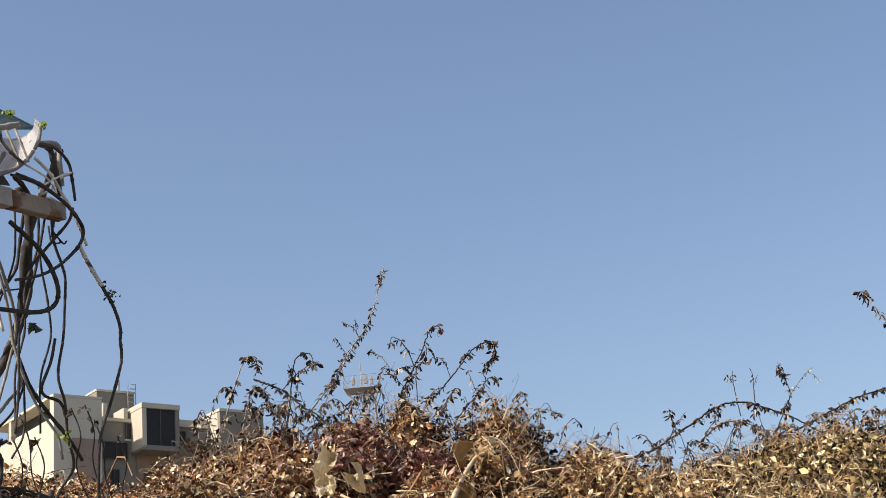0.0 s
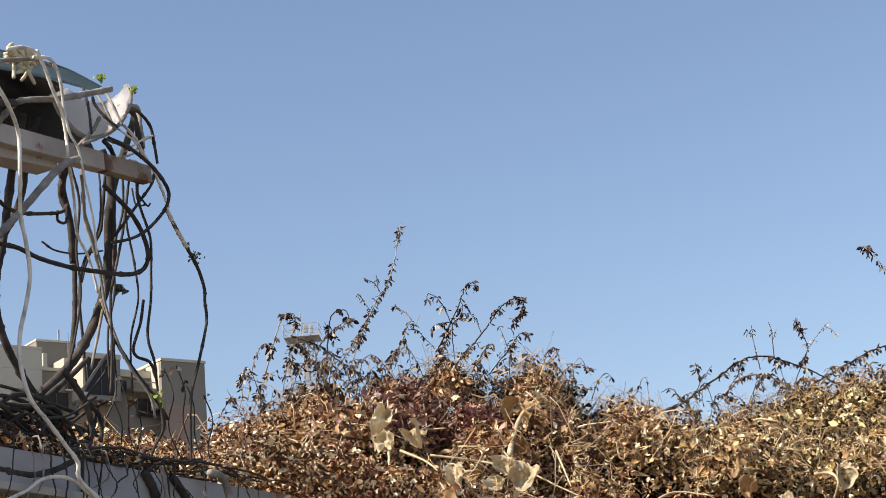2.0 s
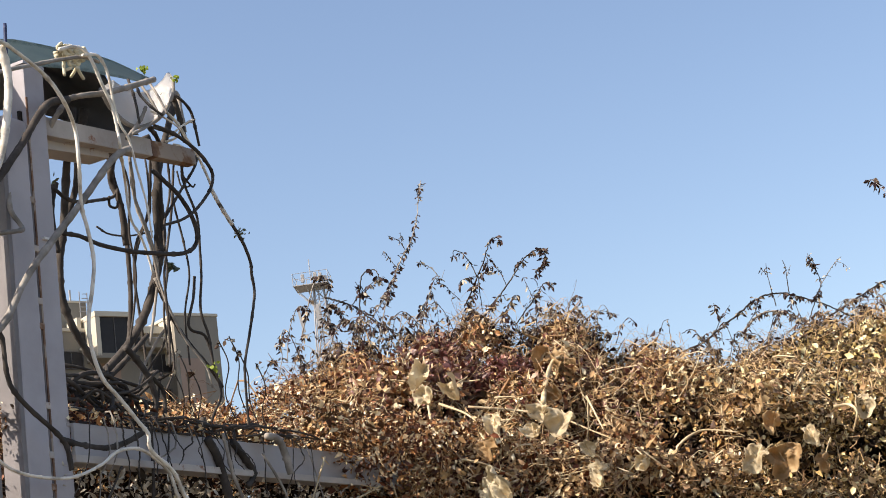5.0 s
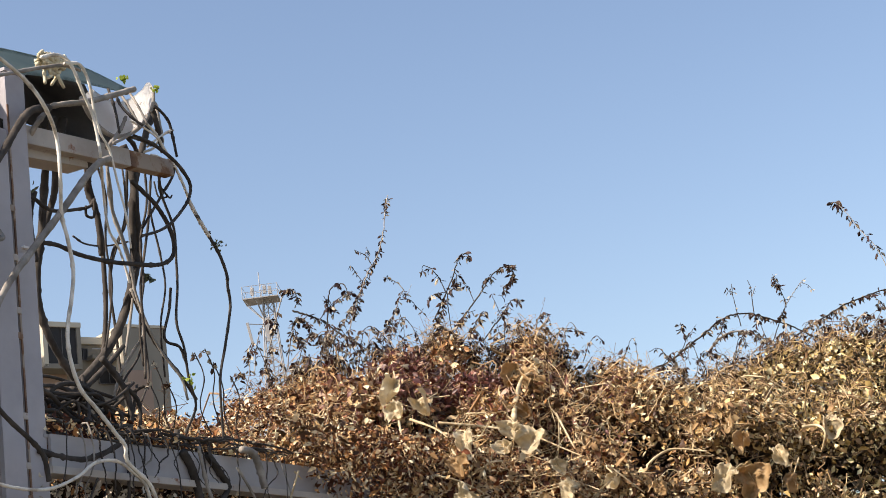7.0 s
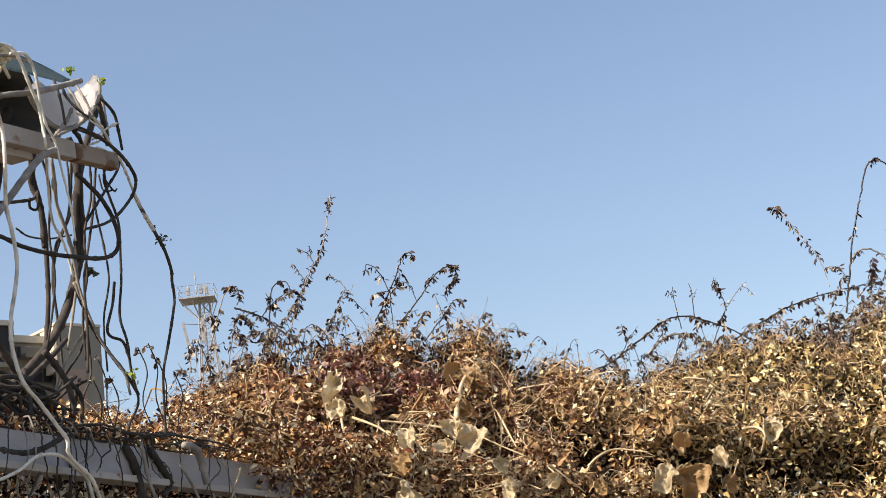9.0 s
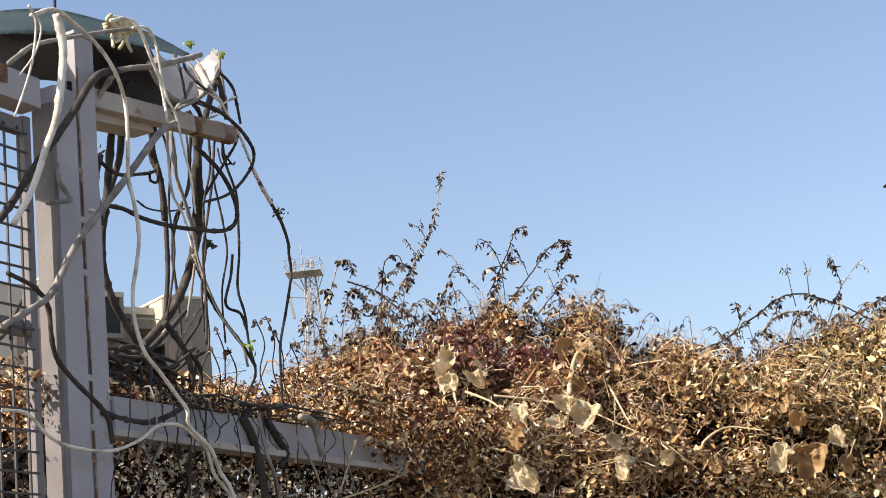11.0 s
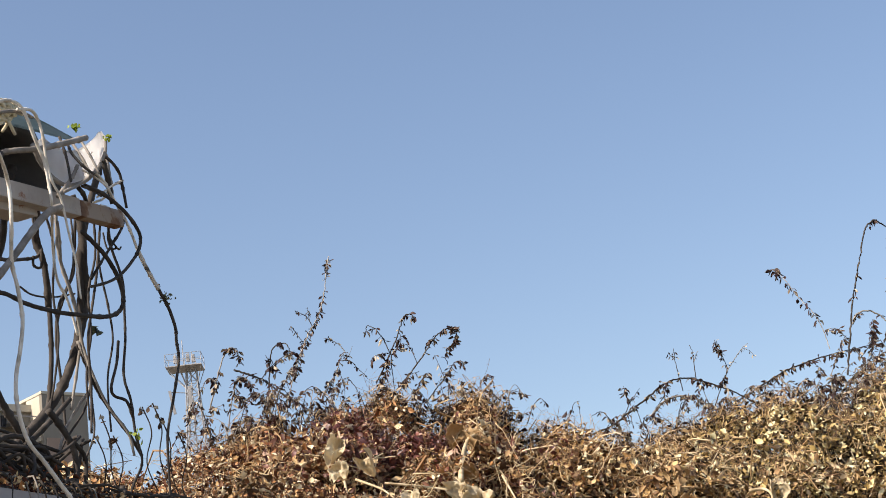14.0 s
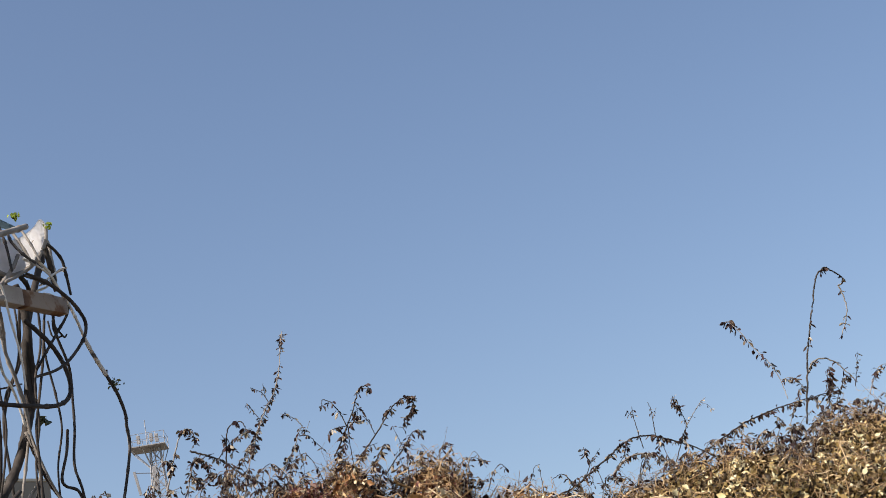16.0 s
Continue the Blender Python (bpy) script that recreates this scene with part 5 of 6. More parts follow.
# woody stocks rising from the ground, and the growth down to it
for k, (s0, n0) in enumerate(((0.03, -0.06), (0.09, -0.1), (0.5, -0.08), (0.95, -0.12), (-0.2, -0.12))):
    pts = [fence(s0 + pr.uniform(-0.05, 0.05), n0 + pr.uniform(-0.02, 0.02), z) for z in (-0.02, 0.5, 1.0, 1.5, 2.0, 2.2)]
    stem(pts, 0.014, 0.006, DARK_STEM, vine, seed=880 + k)
leaf_mass("lower_growth", scatter(rng, 26000, -0.08, 0.42, -2.12, -0.7, 0.08), 0.026, 41)
# lower growth behind the fence in the same shade-coloured leaves
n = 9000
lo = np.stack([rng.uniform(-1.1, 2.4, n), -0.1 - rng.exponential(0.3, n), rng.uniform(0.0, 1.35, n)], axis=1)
leaf_mass("lower_growth", np.array([tuple(fence(*q)) for q in lo]), 0.045, 42, SHADE_LEAF)
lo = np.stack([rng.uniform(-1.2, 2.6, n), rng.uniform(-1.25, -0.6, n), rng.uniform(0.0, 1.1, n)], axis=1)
leaf_mass("lower_growth", np.array([tuple(fence(*q)) for q in lo]), 0.06, 43, SHADE_LEAF)
for k in range(32):
    s0, z0 = pr.uniform(-0.02, 0.16), pr.uniform(2.12, 2.25)
    pts = [fence(s0 + i * pr.uniform(0.06, 0.11), pr.uniform(-0.1, -0.01), z0 + pr.uniform(-0.03, 0.02) * i) for i in range(4)]
    stem(pts, pr.uniform(0.0025, 0.0055), 0.003, DARK_STEM, vine, seed=700 + k)
for k in range(9):
    s0, z0 = pr.uniform(-0.5, -0.25), pr.uniform(1.9, 2.25)
    pts = [fence(s0 + i * 0.1, pr.uniform(-0.16, -0.06), z0 + pr.uniform(-0.04, 0.04) * i) for i in range(4)]
    stem(pts, pr.uniform(0.003, 0.006), 0.003, DARK_STEM, vine, seed=800 + k)

big_leaf((-0.179, 4.252, 2.376), 0.042, BIG_LEAF, 0, 1.30, -20)
big_leaf((-0.173, 4.192, 2.314), 0.033, BIG_LEAF, 1, 1.00, 30)
big_leaf((-0.090, 4.212, 2.327), 0.037, BIG_LEAF, 2, 0.85, 15)
big_leaf((-0.111, 4.012, 2.204), 0.030, BIG_LEAF, 3, 1.15, 10)
big_leaf((-0.005, 3.992, 2.197), 0.033, BIG_LEAF, 4, 1.00, 0)
big_leaf((-0.022, 3.912, 2.121), 0.034, TAN_LEAF, 5, 1.10, 25)
big_leaf((0.179, 4.512, 2.402), 0.051, TAN_LEAF, 6, 1.15, 20)
big_leaf((0.140, 4.512, 2.431), 0.033, TAN_LEAF, 7, 1.20, -25)
big_leaf((0.205, 4.512, 2.439), 0.031, BIG_LEAF, 8, 0.70, 10)
big_leaf((0.157, 4.262, 2.285), 0.034, TAN_LEAF, 9, 0.90, -15)
big_leaf((0.114, 4.112, 2.226), 0.031, BIG_LEAF, 10, 0.90, 0)
big_leaf((0.154, 4.062, 2.190), 0.041, BIG_LEAF, 11, 0.75, -25)
big_leaf((0.086, 4.032, 2.172), 0.024, BIG_LEAF, 12, 1.00, 10)
big_leaf((-0.012, 3.832, 2.033), 0.046, BIG_LEAF, 13, 1.00, 35)
big_leaf((0.230, 3.992, 2.038), 0.035, BIG_LEAF, 14, 1.10, 20)
big_leaf((0.483, 4.632, 2.355), 0.026, TAN_LEAF, 15, 1.00, 60)
big_leaf((0.675, 4.182, 2.128), 0.033, TAN_LEAF, 16, 1.10, 0)
big_leaf((0.612, 4.152, 2.045), 0.041, BIG_LEAF, 17, 1.10, -45)
big_leaf((0.677, 4.162, 2.036), 0.056, TAN_LEAF, 18, 0.90, 20)
big_leaf((0.761, 4.192, 2.089), 0.031, BIG_LEAF, 19, 1.10, 25)
big_leaf((0.649, 4.212, 2.182), 0.024, TAN_LEAF, 20, 1.10, 0)
big_leaf((0.923, 4.332, 2.160), 0.035, BIG_LEAF, 21, 1.20, 10)
big_leaf((0.332, 4.032, 2.061), 0.024, BIG_LEAF, 22, 1.00, 0)
big_leaf((0.205, 4.012, 2.112), 0.024, BIG_LEAF, 23, 1.10, 30)
big_leaf((-0.425, 3.642, 2.107), 0.014, BIG_LEAF, 24, 1.00, 0)
big_leaf((-0.276, 3.862, 2.182), 0.018, BIG_LEAF, 25, 1.00, 40)
big_leaf((0.788, 4.212, 2.026), 0.028, TAN_LEAF, 26, 1.00, 0)
big_leaf((0.454, 4.092, 2.035), 0.021, TAN_LEAF, 27, 1.00, 0)
stem([(0.118, 4.150, 2.255), (0.132, 4.280, 2.319), (0.150, 4.400, 2.380), (0.170, 4.460, 2.417), (0.198, 4.500, 2.432), (0.225, 4.550, 2.443)], 0.0072, 0.0034, STRAW, thicket, knots=False, seed=200)
stem([(0.420, 4.137, 2.090), (0.444, 4.138, 2.116), (0.498, 4.169, 2.137), (0.576, 4.152, 2.119)], 0.0039, 0.0017, STRAW, thicket, knots=False, seed=201)
stem([(0.843, 4.291, 2.166), (0.882, 4.289, 2.164), (0.889, 4.249, 2.137), (0.878, 4.276, 2.098)], 0.0047, 0.0021, STRAW, thicket, knots=False, seed=202)
stem([(0.556, 4.768, 2.371), (0.611, 4.832, 2.389), (0.658, 4.832, 2.398)], 0.0052, 0.0023, STRAW, thicket, knots=False, seed=203)
stem([(-0.066, 4.146, 2.273), (0.062, 4.164, 2.247), (0.156, 4.136, 2.211), (0.223, 4.094, 2.165), (0.269, 4.067, 2.134)], 0.0034, 0.0016, STRAW, thicket, knots=False, seed=204)
stem([(-0.375, 4.002, 2.284), (-0.320, 3.943, 2.233), (-0.266, 3.775, 2.122), (-0.242, 3.789, 2.044), (-0.237, 3.789, 1.982)], 0.0028, 0.0014, STRAW, thicket, knots=False, seed=205)
stem([(-0.134, 4.134, 2.288), (-0.077, 4.080, 2.250), (-0.047, 4.038, 2.217)], 0.0038, 0.0017, STRAW, thicket, knots=False, seed=206)
stem([(0.236, 4.373, 2.294), (0.247, 4.209, 2.213), (0.253, 4.093, 2.161)], 0.0031, 0.0014, STRAW, thicket, knots=False, seed=207)
stem([(-0.162, 4.129, 2.286), (-0.151, 3.954, 2.182), (-0.140, 3.830, 2.106)], 0.0034, 0.0013, STRAW, thicket, knots=False, seed=208)
stem([(-0.087, 3.867, 2.109), (-0.032, 3.881, 2.090), (0.036, 3.956, 2.056)], 0.0031, 0.0015, STRAW, thicket, knots=False, seed=209)
stem([(-0.521, 4.829, 2.512), (-0.427, 4.588, 2.473), (-0.352, 4.366, 2.411)], 0.0032, 0.0016, STRAW, thicket, knots=False, seed=210)
stem([(-0.276, 4.325, 2.404), (-0.225, 4.304, 2.389), (-0.152, 4.294, 2.374)], 0.0026, 0.0014, STRAW, thicket, knots=False, seed=211)
stem([(-0.114, 4.425, 2.435), (-0.084, 4.347, 2.377), (-0.031, 4.317, 2.366)], 0.0036, 0.0014, STRAW, thicket, knots=False, seed=212)
stem([(0.592, 4.632, 2.307), (0.641, 4.577, 2.295), (0.714, 4.510, 2.252)], 0.0035, 0.0017, STRAW, thicket, knots=False, seed=213)
stem([(0.821, 4.566, 2.280), (0.861, 4.542, 2.264)], 0.0043, 0.0020, STRAW, thicket, knots=False, seed=214)
stem([(0.325, 4.077, 2.108), (0.359, 4.081, 2.075), (0.405, 4.099, 2.032)], 0.0026, 0.0013, STRAW, thicket, knots=False, seed=215)
stem([(-0.374, 3.591, 2.119), (-0.341, 3.671, 2.077), (-0.272, 3.756, 2.054)], 0.0023, 0.0012, STRAW, thicket, knots=False, seed=216)
stem([(-0.428, 3.847, 2.258), (-0.380, 3.823, 2.230), (-0.341, 3.944, 2.247)], 0.0031, 0.0013, GREY_STEM, thicket, knots=False, seed=217)
sprig([(-0.544, 4.850, 2.655), (-0.519, 4.850, 2.737), (-0.497, 4.850, 2.799), (-0.479, 4.850, 2.831), (-0.462, 4.850, 2.838), (-0.448, 4.850, 2.821), (-0.446, 4.850, 2.789)], 0.0024, 34, 0.016, GREY_STEM, 0)
sprig([(-0.490, 4.800, 2.588), (-0.475, 4.800, 2.661), (-0.457, 4.800, 2.715), (-0.436, 4.800, 2.736), (-0.413, 4.800, 2.709), (-0.404, 4.800, 2.665)], 0.0018, 44, 0.016, GREY_STEM, 1)
sprig([(-0.588, 4.800, 2.583), (-0.573, 4.800, 2.665), (-0.552, 4.800, 2.721), (-0.530, 4.800, 2.744), (-0.511, 4.800, 2.721)], 0.0016, 26, 0.015, GREY_STEM, 2)
sprig([(-0.431, 4.750, 2.555), (-0.431, 4.750, 2.621), (-0.445, 4.750, 2.664), (-0.465, 4.750, 2.675)], 0.0016, 30, 0.015, GREY_STEM, 3)
sprig([(-0.467, 4.900, 2.785), (-0.427, 4.900, 2.766), (-0.379, 4.900, 2.740), (-0.333, 4.900, 2.695), (-0.286, 4.900, 2.660), (-0.241, 4.900, 2.615)], 0.0032, 16, 0.015, DARK_STEM, 4)
sprig([(-0.393, 4.950, 2.589), (-0.377, 4.950, 2.707), (-0.364, 4.950, 2.801), (-0.355, 4.950, 2.842), (-0.339, 4.950, 2.856), (-0.314, 4.950, 2.860), (-0.304, 4.950, 2.845), (-0.300, 4.950, 2.820)], 0.0026, 12, 0.018, DARK_STEM, 5)
sprig([(-0.396, 4.950, 2.758), (-0.362, 4.950, 2.792), (-0.329, 4.950, 2.816), (-0.302, 4.950, 2.834)], 0.0016, 12, 0.017, DARK_STEM, 6)
sprig([(-0.375, 4.950, 2.829), (-0.364, 4.950, 2.807), (-0.349, 4.950, 2.782), (-0.354, 4.950, 2.764)], 0.0012, 10, 0.017, DARK_STEM, 7)
sprig([(-0.410, 5.400, 2.767), (-0.366, 5.456, 2.844), (-0.327, 5.511, 2.910), (-0.295, 5.567, 2.984), (-0.263, 5.622, 3.061), (-0.237, 5.678, 3.115), (-0.214, 5.733, 3.183), (-0.198, 5.789, 3.259), (-0.186, 5.844, 3.347), (-0.175, 5.900, 3.408)], 0.0028, 84, 0.015, GREY_STEM, 8)
sprig([(-0.359, 5.300, 2.689), (-0.343, 5.350, 2.771), (-0.325, 5.400, 2.846), (-0.302, 5.450, 2.921), (-0.280, 5.500, 2.989)], 0.0022, 40, 0.016, GREY_STEM, 9)
sprig([(-0.252, 5.700, 3.101), (-0.268, 5.700, 3.135), (-0.286, 5.700, 3.152), (-0.307, 5.700, 3.164)], 0.0016, 7, 0.010, DARK_STEM, 10)
sprig([(-0.259, 5.700, 3.114), (-0.262, 5.700, 3.143), (-0.263, 5.700, 3.171)], 0.0014, 6, 0.010, DARK_STEM, 11)
sprig([(-0.285, 5.600, 3.019), (-0.304, 5.600, 3.053), (-0.322, 5.600, 3.085)], 0.0015, 7, 0.011, DARK_STEM, 12)
sprig([(-0.240, 5.500, 2.794), (-0.216, 5.500, 2.842), (-0.184, 5.500, 2.882), (-0.166, 5.500, 2.925), (-0.148, 5.500, 2.952)], 0.0022, 26, 0.016, GREY_STEM, 13)
sprig([(-0.149, 5.550, 2.964), (-0.166, 5.550, 2.988), (-0.187, 5.550, 3.004), (-0.214, 5.550, 3.017)], 0.0018, 8, 0.012, GREY_STEM, 14)
sprig([(-0.164, 5.550, 2.932), (-0.134, 5.550, 2.927), (-0.111, 5.550, 2.897), (-0.085, 5.550, 2.866)], 0.0018, 9, 0.013, DARK_STEM, 15)
sprig([(-0.174, 5.500, 2.889), (-0.166, 5.500, 2.849), (-0.163, 5.500, 2.810), (-0.167, 5.500, 2.778)], 0.0013, 8, 0.016, DARK_STEM, 16)
sprig([(-0.149, 5.550, 2.962), (-0.140, 5.550, 2.945), (-0.121, 5.550, 2.978)], 0.0012, 5, 0.012, GREY_STEM, 17)
sprig([(-0.058, 4.880, 2.691), (-0.030, 4.880, 2.732), (-0.007, 4.880, 2.774), (0.017, 4.880, 2.817), (0.035, 4.880, 2.858), (0.046, 4.880, 2.879), (0.062, 4.880, 2.885), (0.073, 4.880, 2.876), (0.072, 4.880, 2.859)], 0.0024, 22, 0.017, DARK_STEM, 18)
sprig([(-0.007, 4.880, 2.774), (-0.021, 4.880, 2.814), (-0.037, 4.880, 2.846), (-0.053, 4.880, 2.860), (-0.066, 4.880, 2.863), (-0.071, 4.880, 2.845)], 0.0018, 8, 0.019, DARK_STEM, 19)
sprig([(-0.007, 4.880, 2.774), (-0.028, 4.880, 2.775), (-0.053, 4.880, 2.770), (-0.067, 4.880, 2.756)], 0.0015, 9, 0.017, DARK_STEM, 20)
sprig([(-0.005, 4.900, 2.779), (-0.007, 4.900, 2.720), (-0.006, 4.900, 2.655)], 0.0018, 6, 0.015, DARK_STEM, 21)
sprig([(0.024, 4.880, 2.837), (0.030, 4.880, 2.819), (0.024, 4.880, 2.795), (0.009, 4.880, 2.779)], 0.0012, 12, 0.018, DARK_STEM, 22)
sprig([(-0.005, 5.100, 2.702), (0.039, 5.115, 2.752), (0.088, 5.130, 2.805), (0.122, 5.145, 2.852), (0.152, 5.160, 2.886), (0.182, 5.175, 2.904), (0.200, 5.190, 2.910), (0.210, 5.205, 2.896), (0.203, 5.220, 2.872), (0.181, 5.235, 2.853), (0.167, 5.250, 2.828)], 0.0027, 46, 0.016, DARK_STEM, 23)
sprig([(0.076, 5.150, 2.797), (0.062, 5.150, 2.843), (0.045, 5.150, 2.863), (0.024, 5.150, 2.866)], 0.0014, 8, 0.015, DARK_STEM, 24)
sprig([(0.105, 5.150, 2.834), (0.119, 5.150, 2.863), (0.138, 5.150, 2.870)], 0.0013, 9, 0.015, DARK_STEM, 25)
sprig([(0.085, 5.100, 2.659), (0.117, 5.100, 2.694), (0.151, 5.100, 2.729), (0.172, 5.100, 2.756), (0.188, 5.100, 2.774), (0.208, 5.100, 2.777), (0.216, 5.100, 2.758)], 0.0020, 30, 0.016, DARK_STEM, 26)
sprig([(0.151, 5.100, 2.729), (0.141, 5.100, 2.767), (0.130, 5.100, 2.804)], 0.0013, 6, 0.015, DARK_STEM, 27)
sprig([(0.041, 5.000, 2.650), (0.065, 5.000, 2.691), (0.093, 5.000, 2.728), (0.101, 5.000, 2.722)], 0.0015, 20, 0.016, DARK_STEM, 28)
sprig([(-0.005, 4.950, 2.645), (0.021, 4.950, 2.694), (0.041, 4.950, 2.717), (0.073, 4.950, 2.726)], 0.0015, 18, 0.016, DARK_STEM, 29)
sprig([(0.203, 5.100, 2.630), (0.203, 5.100, 2.687), (0.196, 5.100, 2.715), (0.176, 5.100, 2.723)], 0.0014, 14, 0.015, GREY_STEM, 30)
sprig([(0.228, 5.050, 2.617), (0.249, 5.050, 2.667), (0.263, 5.050, 2.701), (0.282, 5.050, 2.711), (0.296, 5.050, 2.683)], 0.0016, 14, 0.014, GREY_STEM, 31)
sprig([(0.283, 5.050, 2.610), (0.313, 5.050, 2.645), (0.349, 5.050, 2.655), (0.382, 5.050, 2.637)], 0.0015, 18, 0.014, DARK_STEM, 32)
sprig([(-0.070, 4.850, 2.631), (-0.047, 4.850, 2.663), (-0.037, 4.850, 2.695), (-0.021, 4.850, 2.719)], 0.0018, 26, 0.017, DARK_STEM, 33)
sprig([(0.474, 5.100, 2.530), (0.515, 5.100, 2.569), (0.532, 5.100, 2.603), (0.550, 5.100, 2.609)], 0.0014, 4, 0.011, DARK_STEM, 34)
sprig([(0.545, 5.100, 2.512), (0.546, 5.100, 2.557), (0.546, 5.100, 2.601)], 0.0013, 3, 0.010, DARK_STEM, 35)
sprig([(0.548, 5.100, 2.496), (0.636, 5.145, 2.526), (0.709, 5.191, 2.573), (0.785, 5.236, 2.625), (0.843, 5.282, 2.665), (0.898, 5.327, 2.687), (0.952, 5.373, 2.694), (1.013, 5.418, 2.682), (1.091, 5.464, 2.656), (1.169, 5.509, 2.618), (1.238, 5.555, 2.584), (1.291, 5.600, 2.560)], 0.0034, 66, 0.016, DARK_STEM, 36)
sprig([(0.803, 5.350, 2.585), (0.849, 5.350, 2.626), (0.893, 5.350, 2.636), (0.938, 5.350, 2.627), (0.980, 5.350, 2.603), (1.024, 5.350, 2.568)], 0.0038, 36, 0.015, GREY_STEM, 37)
sprig([(0.942, 5.500, 2.682), (0.937, 5.500, 2.735), (0.933, 5.500, 2.788), (0.935, 5.500, 2.827)], 0.0018, 5, 0.012, DARK_STEM, 38)
sprig([(0.933, 5.500, 2.788), (0.923, 5.500, 2.801), (0.914, 5.500, 2.813)], 0.0012, 4, 0.012, DARK_STEM, 39)
sprig([(0.991, 5.500, 2.715), (0.994, 5.500, 2.767), (0.995, 5.500, 2.806), (0.989, 5.500, 2.832)], 0.0018, 3, 0.010, DARK_STEM, 40)
sprig([(0.996, 5.500, 2.776), (1.004, 5.500, 2.795), (1.014, 5.500, 2.809)], 0.0013, 2, 0.010, GREY_STEM, 41)
sprig([(1.048, 5.550, 2.626), (1.085, 5.550, 2.699), (1.110, 5.550, 2.745), (1.101, 5.550, 2.795), (1.088, 5.550, 2.826), (1.085, 5.550, 2.852)], 0.0018, 40, 0.015, DARK_STEM, 42)
sprig([(1.098, 5.500, 2.729), (1.132, 5.500, 2.769), (1.164, 5.500, 2.803), (1.183, 5.500, 2.814)], 0.0015, 6, 0.012, GREY_STEM, 43)
sprig([(1.164, 5.500, 2.801), (1.185, 5.500, 2.788), (1.200, 5.500, 2.765)], 0.0011, 2, 0.010, GREY_STEM, 44)
sprig([(0.691, 5.200, 2.563), (0.715, 5.200, 2.604), (0.708, 5.200, 2.630), (0.705, 5.200, 2.659)], 0.0015, 14, 0.014, DARK_STEM, 45)
sprig([(0.715, 5.200, 2.604), (0.736, 5.200, 2.626), (0.754, 5.200, 2.646)], 0.0012, 6, 0.013, DARK_STEM, 46)
sprig([(1.101, 5.500, 2.620), (1.209, 5.567, 2.676), (1.329, 5.633, 2.736), (1.428, 5.700, 2.771), (1.528, 5.767, 2.800), (1.629, 5.833, 2.824), (1.753, 5.900, 2.847)], 0.0030, 84, 0.015, DARK_STEM, 47)
sprig([(1.315, 5.600, 2.584), (1.354, 5.600, 2.638), (1.385, 5.600, 2.674), (1.411, 5.600, 2.690)], 0.0015, 20, 0.014, GREY_STEM, 48)
sprig([(1.419, 5.700, 2.612), (1.453, 5.700, 2.668), (1.494, 5.700, 2.699), (1.527, 5.700, 2.703), (1.548, 5.700, 2.666)], 0.0020, 30, 0.015, GREY_STEM, 49)
sprig([(1.513, 5.750, 2.631), (1.565, 5.750, 2.696), (1.633, 5.750, 2.738), (1.701, 5.750, 2.781)], 0.0022, 40, 0.015, GREY_STEM, 50)
sprig([(1.668, 5.900, 2.727), (1.704, 5.900, 2.806), (1.726, 5.900, 2.867), (1.719, 5.900, 2.910)], 0.0018, 22, 0.017, DARK_STEM, 51)
sprig([(1.607, 5.900, 2.747), (1.649, 5.927, 2.884), (1.693, 5.955, 3.024), (1.739, 5.982, 3.134), (1.786, 6.009, 3.246), (1.818, 6.036, 3.313), (1.849, 6.064, 3.343), (1.881, 6.091, 3.361), (1.917, 6.118, 3.344), (1.951, 6.145, 3.325), (1.961, 6.173, 3.319), (1.959, 6.200, 3.317)], 0.0040, 14, 0.018, DARK_STEM, 52)
sprig([(1.959, 6.200, 3.317), (1.946, 6.200, 3.312), (1.952, 6.200, 3.283), (1.956, 6.200, 3.232), (1.943, 6.200, 3.181), (1.910, 6.200, 3.120)], 0.0034, 8, 0.016, GREY_STEM, 53)
sprig([(1.617, 6.100, 2.891), (1.618, 6.143, 2.975), (1.608, 6.186, 3.050), (1.595, 6.229, 3.100), (1.577, 6.271, 3.156), (1.560, 6.314, 3.222), (1.547, 6.357, 3.267), (1.538, 6.400, 3.300)], 0.0018, 34, 0.024, GREY_STEM, 54)
sprig([(1.691, 6.000, 2.951), (1.712, 6.000, 2.986), (1.753, 6.000, 2.995), (1.795, 6.000, 2.973), (1.827, 6.000, 2.930), (1.855, 6.000, 2.886)], 0.0036, 10, 0.017, GREY_STEM, 55)
sprig([(1.612, 6.100, 2.964), (1.645, 6.100, 2.968), (1.673, 6.100, 2.946), (1.690, 6.100, 2.902)], 0.0015, 14, 0.017, GREY_STEM, 56)
sprig([(1.813, 5.900, 2.851), (1.834, 5.900, 2.912), (1.852, 5.900, 2.973)], 0.0018, 8, 0.014, DARK_STEM, 57)
sprig([(1.664, 5.900, 2.801), (1.715, 5.900, 2.856), (1.736, 5.900, 2.906), (1.735, 5.900, 2.938)], 0.0016, 24, 0.018, DARK_STEM, 58)
sprig([(1.966, 5.900, 2.870), (1.983, 5.900, 2.921), (1.997, 5.900, 2.951)], 0.0015, 6, 0.014, DARK_STEM, 59)
sprig([(1.176, 5.600, 2.562), (1.218, 5.600, 2.635), (1.239, 5.600, 2.682), (1.263, 5.600, 2.708)], 0.0015, 16, 0.015, DARK_STEM, 60)
sprig([(1.376, 5.700, 2.587), (1.420, 5.700, 2.662), (1.456, 5.700, 2.708), (1.460, 5.700, 2.747)], 0.0016, 22, 0.015, GREY_STEM, 61)
sprig([(1.458, 5.700, 2.607), (1.507, 5.700, 2.681), (1.543, 5.700, 2.727), (1.583, 5.700, 2.753)], 0.0016, 24, 0.016, GREY_STEM, 62)
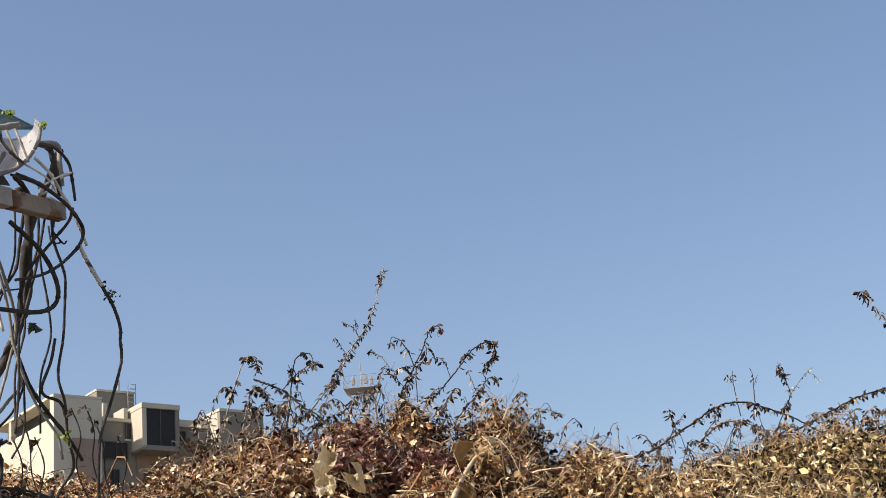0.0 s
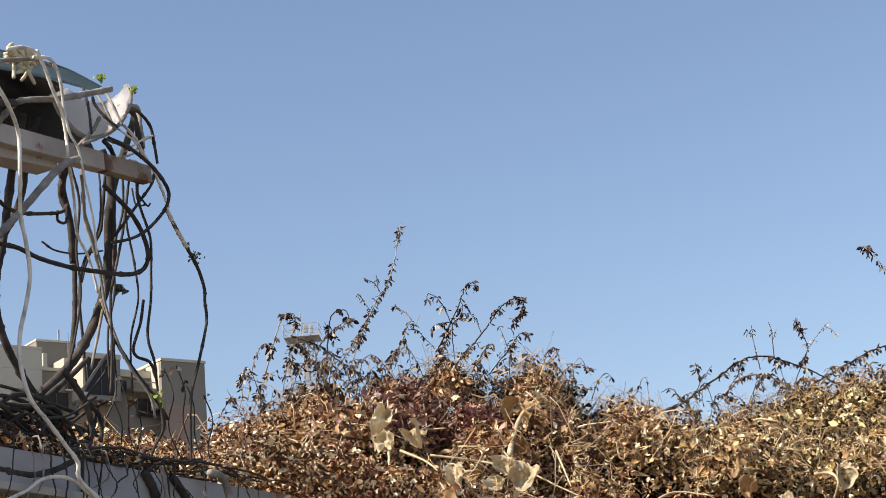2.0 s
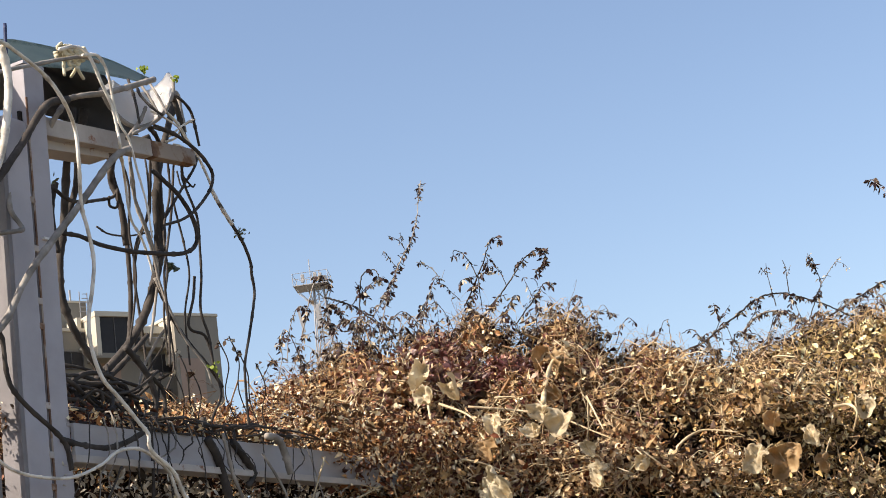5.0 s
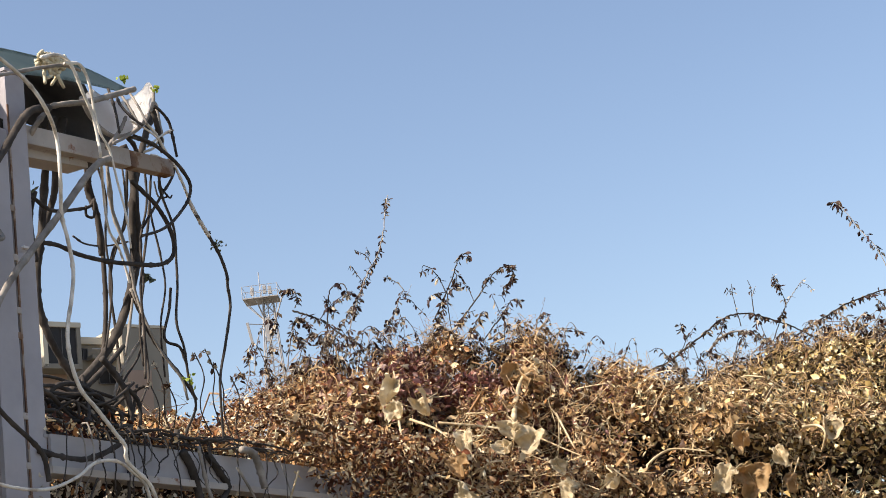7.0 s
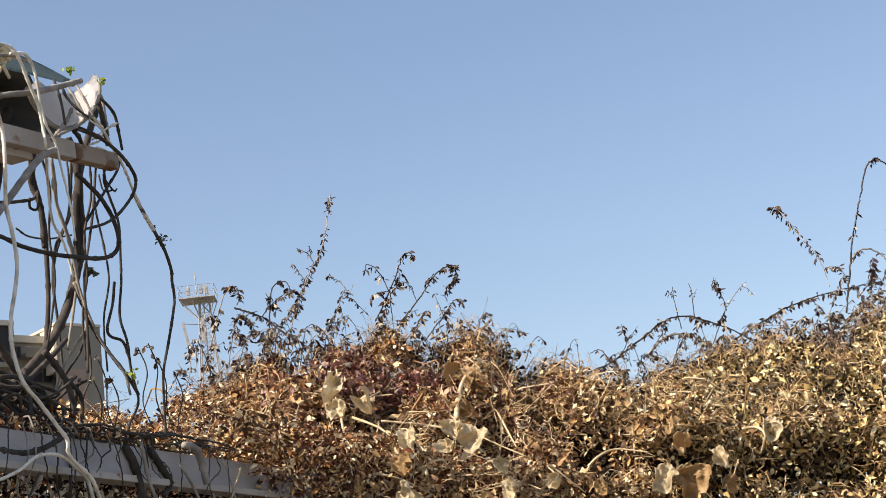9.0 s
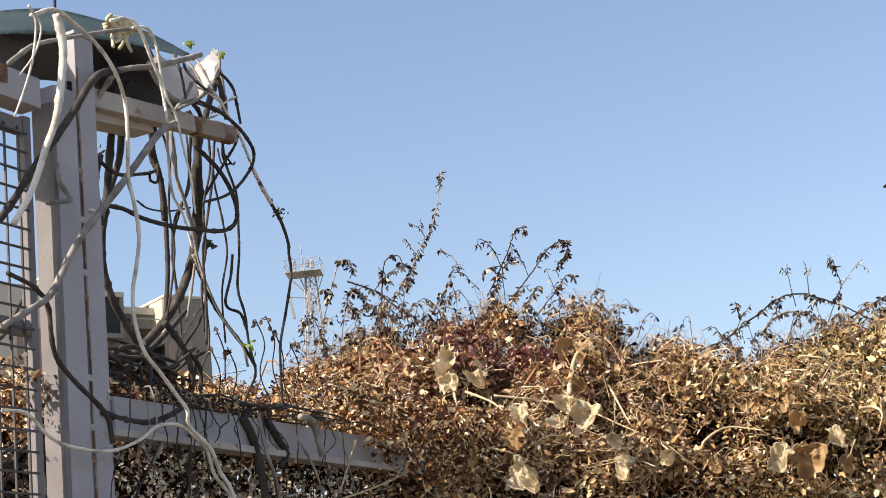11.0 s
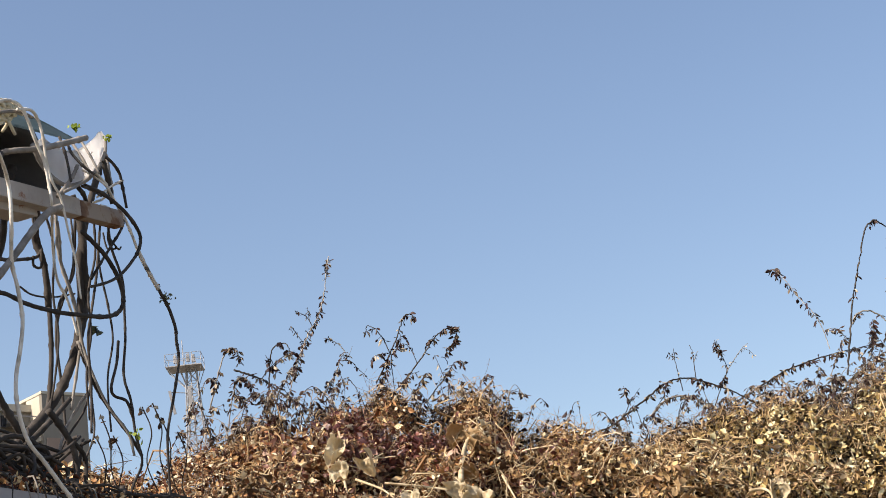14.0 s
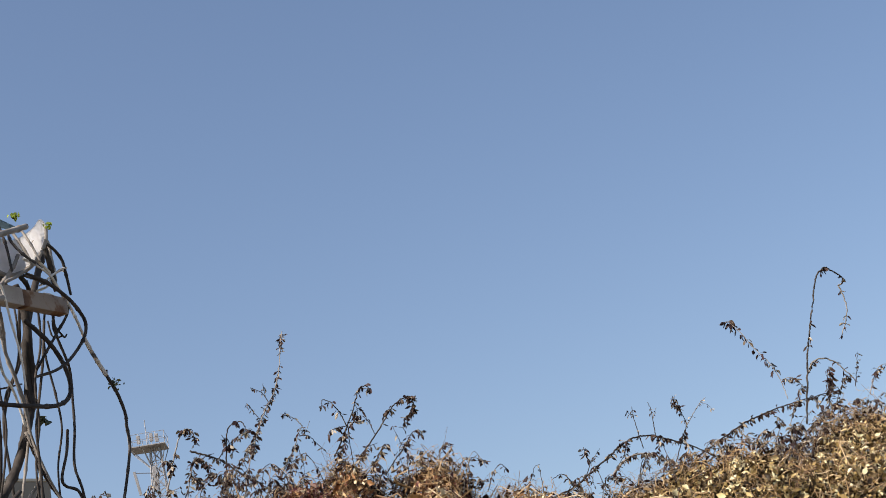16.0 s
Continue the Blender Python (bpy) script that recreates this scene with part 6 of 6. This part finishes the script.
sprig([(1.545, 5.750, 2.587), (1.589, 5.750, 2.662), (1.637, 5.750, 2.707), (1.689, 5.750, 2.715)], 0.0018, 28, 0.016, GREY_STEM, 63)
sprig([(1.605, 5.800, 2.631), (1.636, 5.800, 2.709), (1.641, 5.800, 2.780), (1.625, 5.800, 2.823)], 0.0016, 22, 0.016, DARK_STEM, 64)
sprig([(1.236, 5.600, 2.574), (1.284, 5.600, 2.627), (1.327, 5.600, 2.651), (1.363, 5.600, 2.637)], 0.0016, 20, 0.014, GREY_STEM, 65)
sprig([(0.791, 5.300, 2.549), (0.817, 5.300, 2.601), (0.844, 5.300, 2.635), (0.857, 5.300, 2.671)], 0.0014, 14, 0.014, DARK_STEM, 66)
sprig([(0.871, 5.300, 2.539), (0.897, 5.300, 2.588), (0.912, 5.300, 2.627)], 0.0014, 16, 0.014, GREY_STEM, 67)
sprig([(1.102, 5.500, 2.570), (1.130, 5.500, 2.624), (1.159, 5.500, 2.659), (1.188, 5.500, 2.671)], 0.0014, 14, 0.014, DARK_STEM, 68)
sprig([(0.374, 5.000, 2.540), (0.398, 5.000, 2.589), (0.422, 5.000, 2.611), (0.437, 5.000, 2.595)], 0.0013, 10, 0.013, DARK_STEM, 69)
sprig([(0.311, 5.000, 2.574), (0.330, 5.000, 2.615), (0.326, 5.000, 2.650)], 0.0013, 10, 0.013, DARK_STEM, 70)
sprig([(0.611, 5.200, 2.506), (0.644, 5.200, 2.547), (0.665, 5.200, 2.566)], 0.0013, 10, 0.014, DARK_STEM, 71)
sprig([(-0.604, 4.700, 2.518), (-0.586, 4.700, 2.580), (-0.588, 4.700, 2.629), (-0.573, 4.700, 2.660)], 0.0014, 16, 0.015, GREY_STEM, 72)
sprig([(-0.569, 4.750, 2.539), (-0.542, 4.750, 2.601), (-0.520, 4.750, 2.640), (-0.493, 4.750, 2.651)], 0.0014, 20, 0.015, GREY_STEM, 73)
sprig([(-0.637, 4.600, 2.503), (-0.606, 4.600, 2.547), (-0.587, 4.600, 2.553)], 0.0013, 12, 0.014, DARK_STEM, 74)
sprig([(1.856, 5.900, 2.813), (1.894, 5.900, 2.881), (1.923, 5.900, 2.909), (1.961, 5.900, 2.911)], 0.0018, 24, 0.016, GREY_STEM, 75)
sprig([(1.922, 5.900, 2.824), (1.958, 5.900, 2.882), (2.004, 5.900, 2.896), (2.044, 5.900, 2.903)], 0.0018, 26, 0.016, GREY_STEM, 76)
sprig([(1.724, 5.900, 2.791), (1.762, 5.900, 2.859), (1.797, 5.900, 2.896)], 0.0016, 22, 0.016, GREY_STEM, 77)
sprig([(1.521, 5.800, 2.736), (1.563, 5.800, 2.812), (1.598, 5.800, 2.868)], 0.0015, 20, 0.016, GREY_STEM, 78)
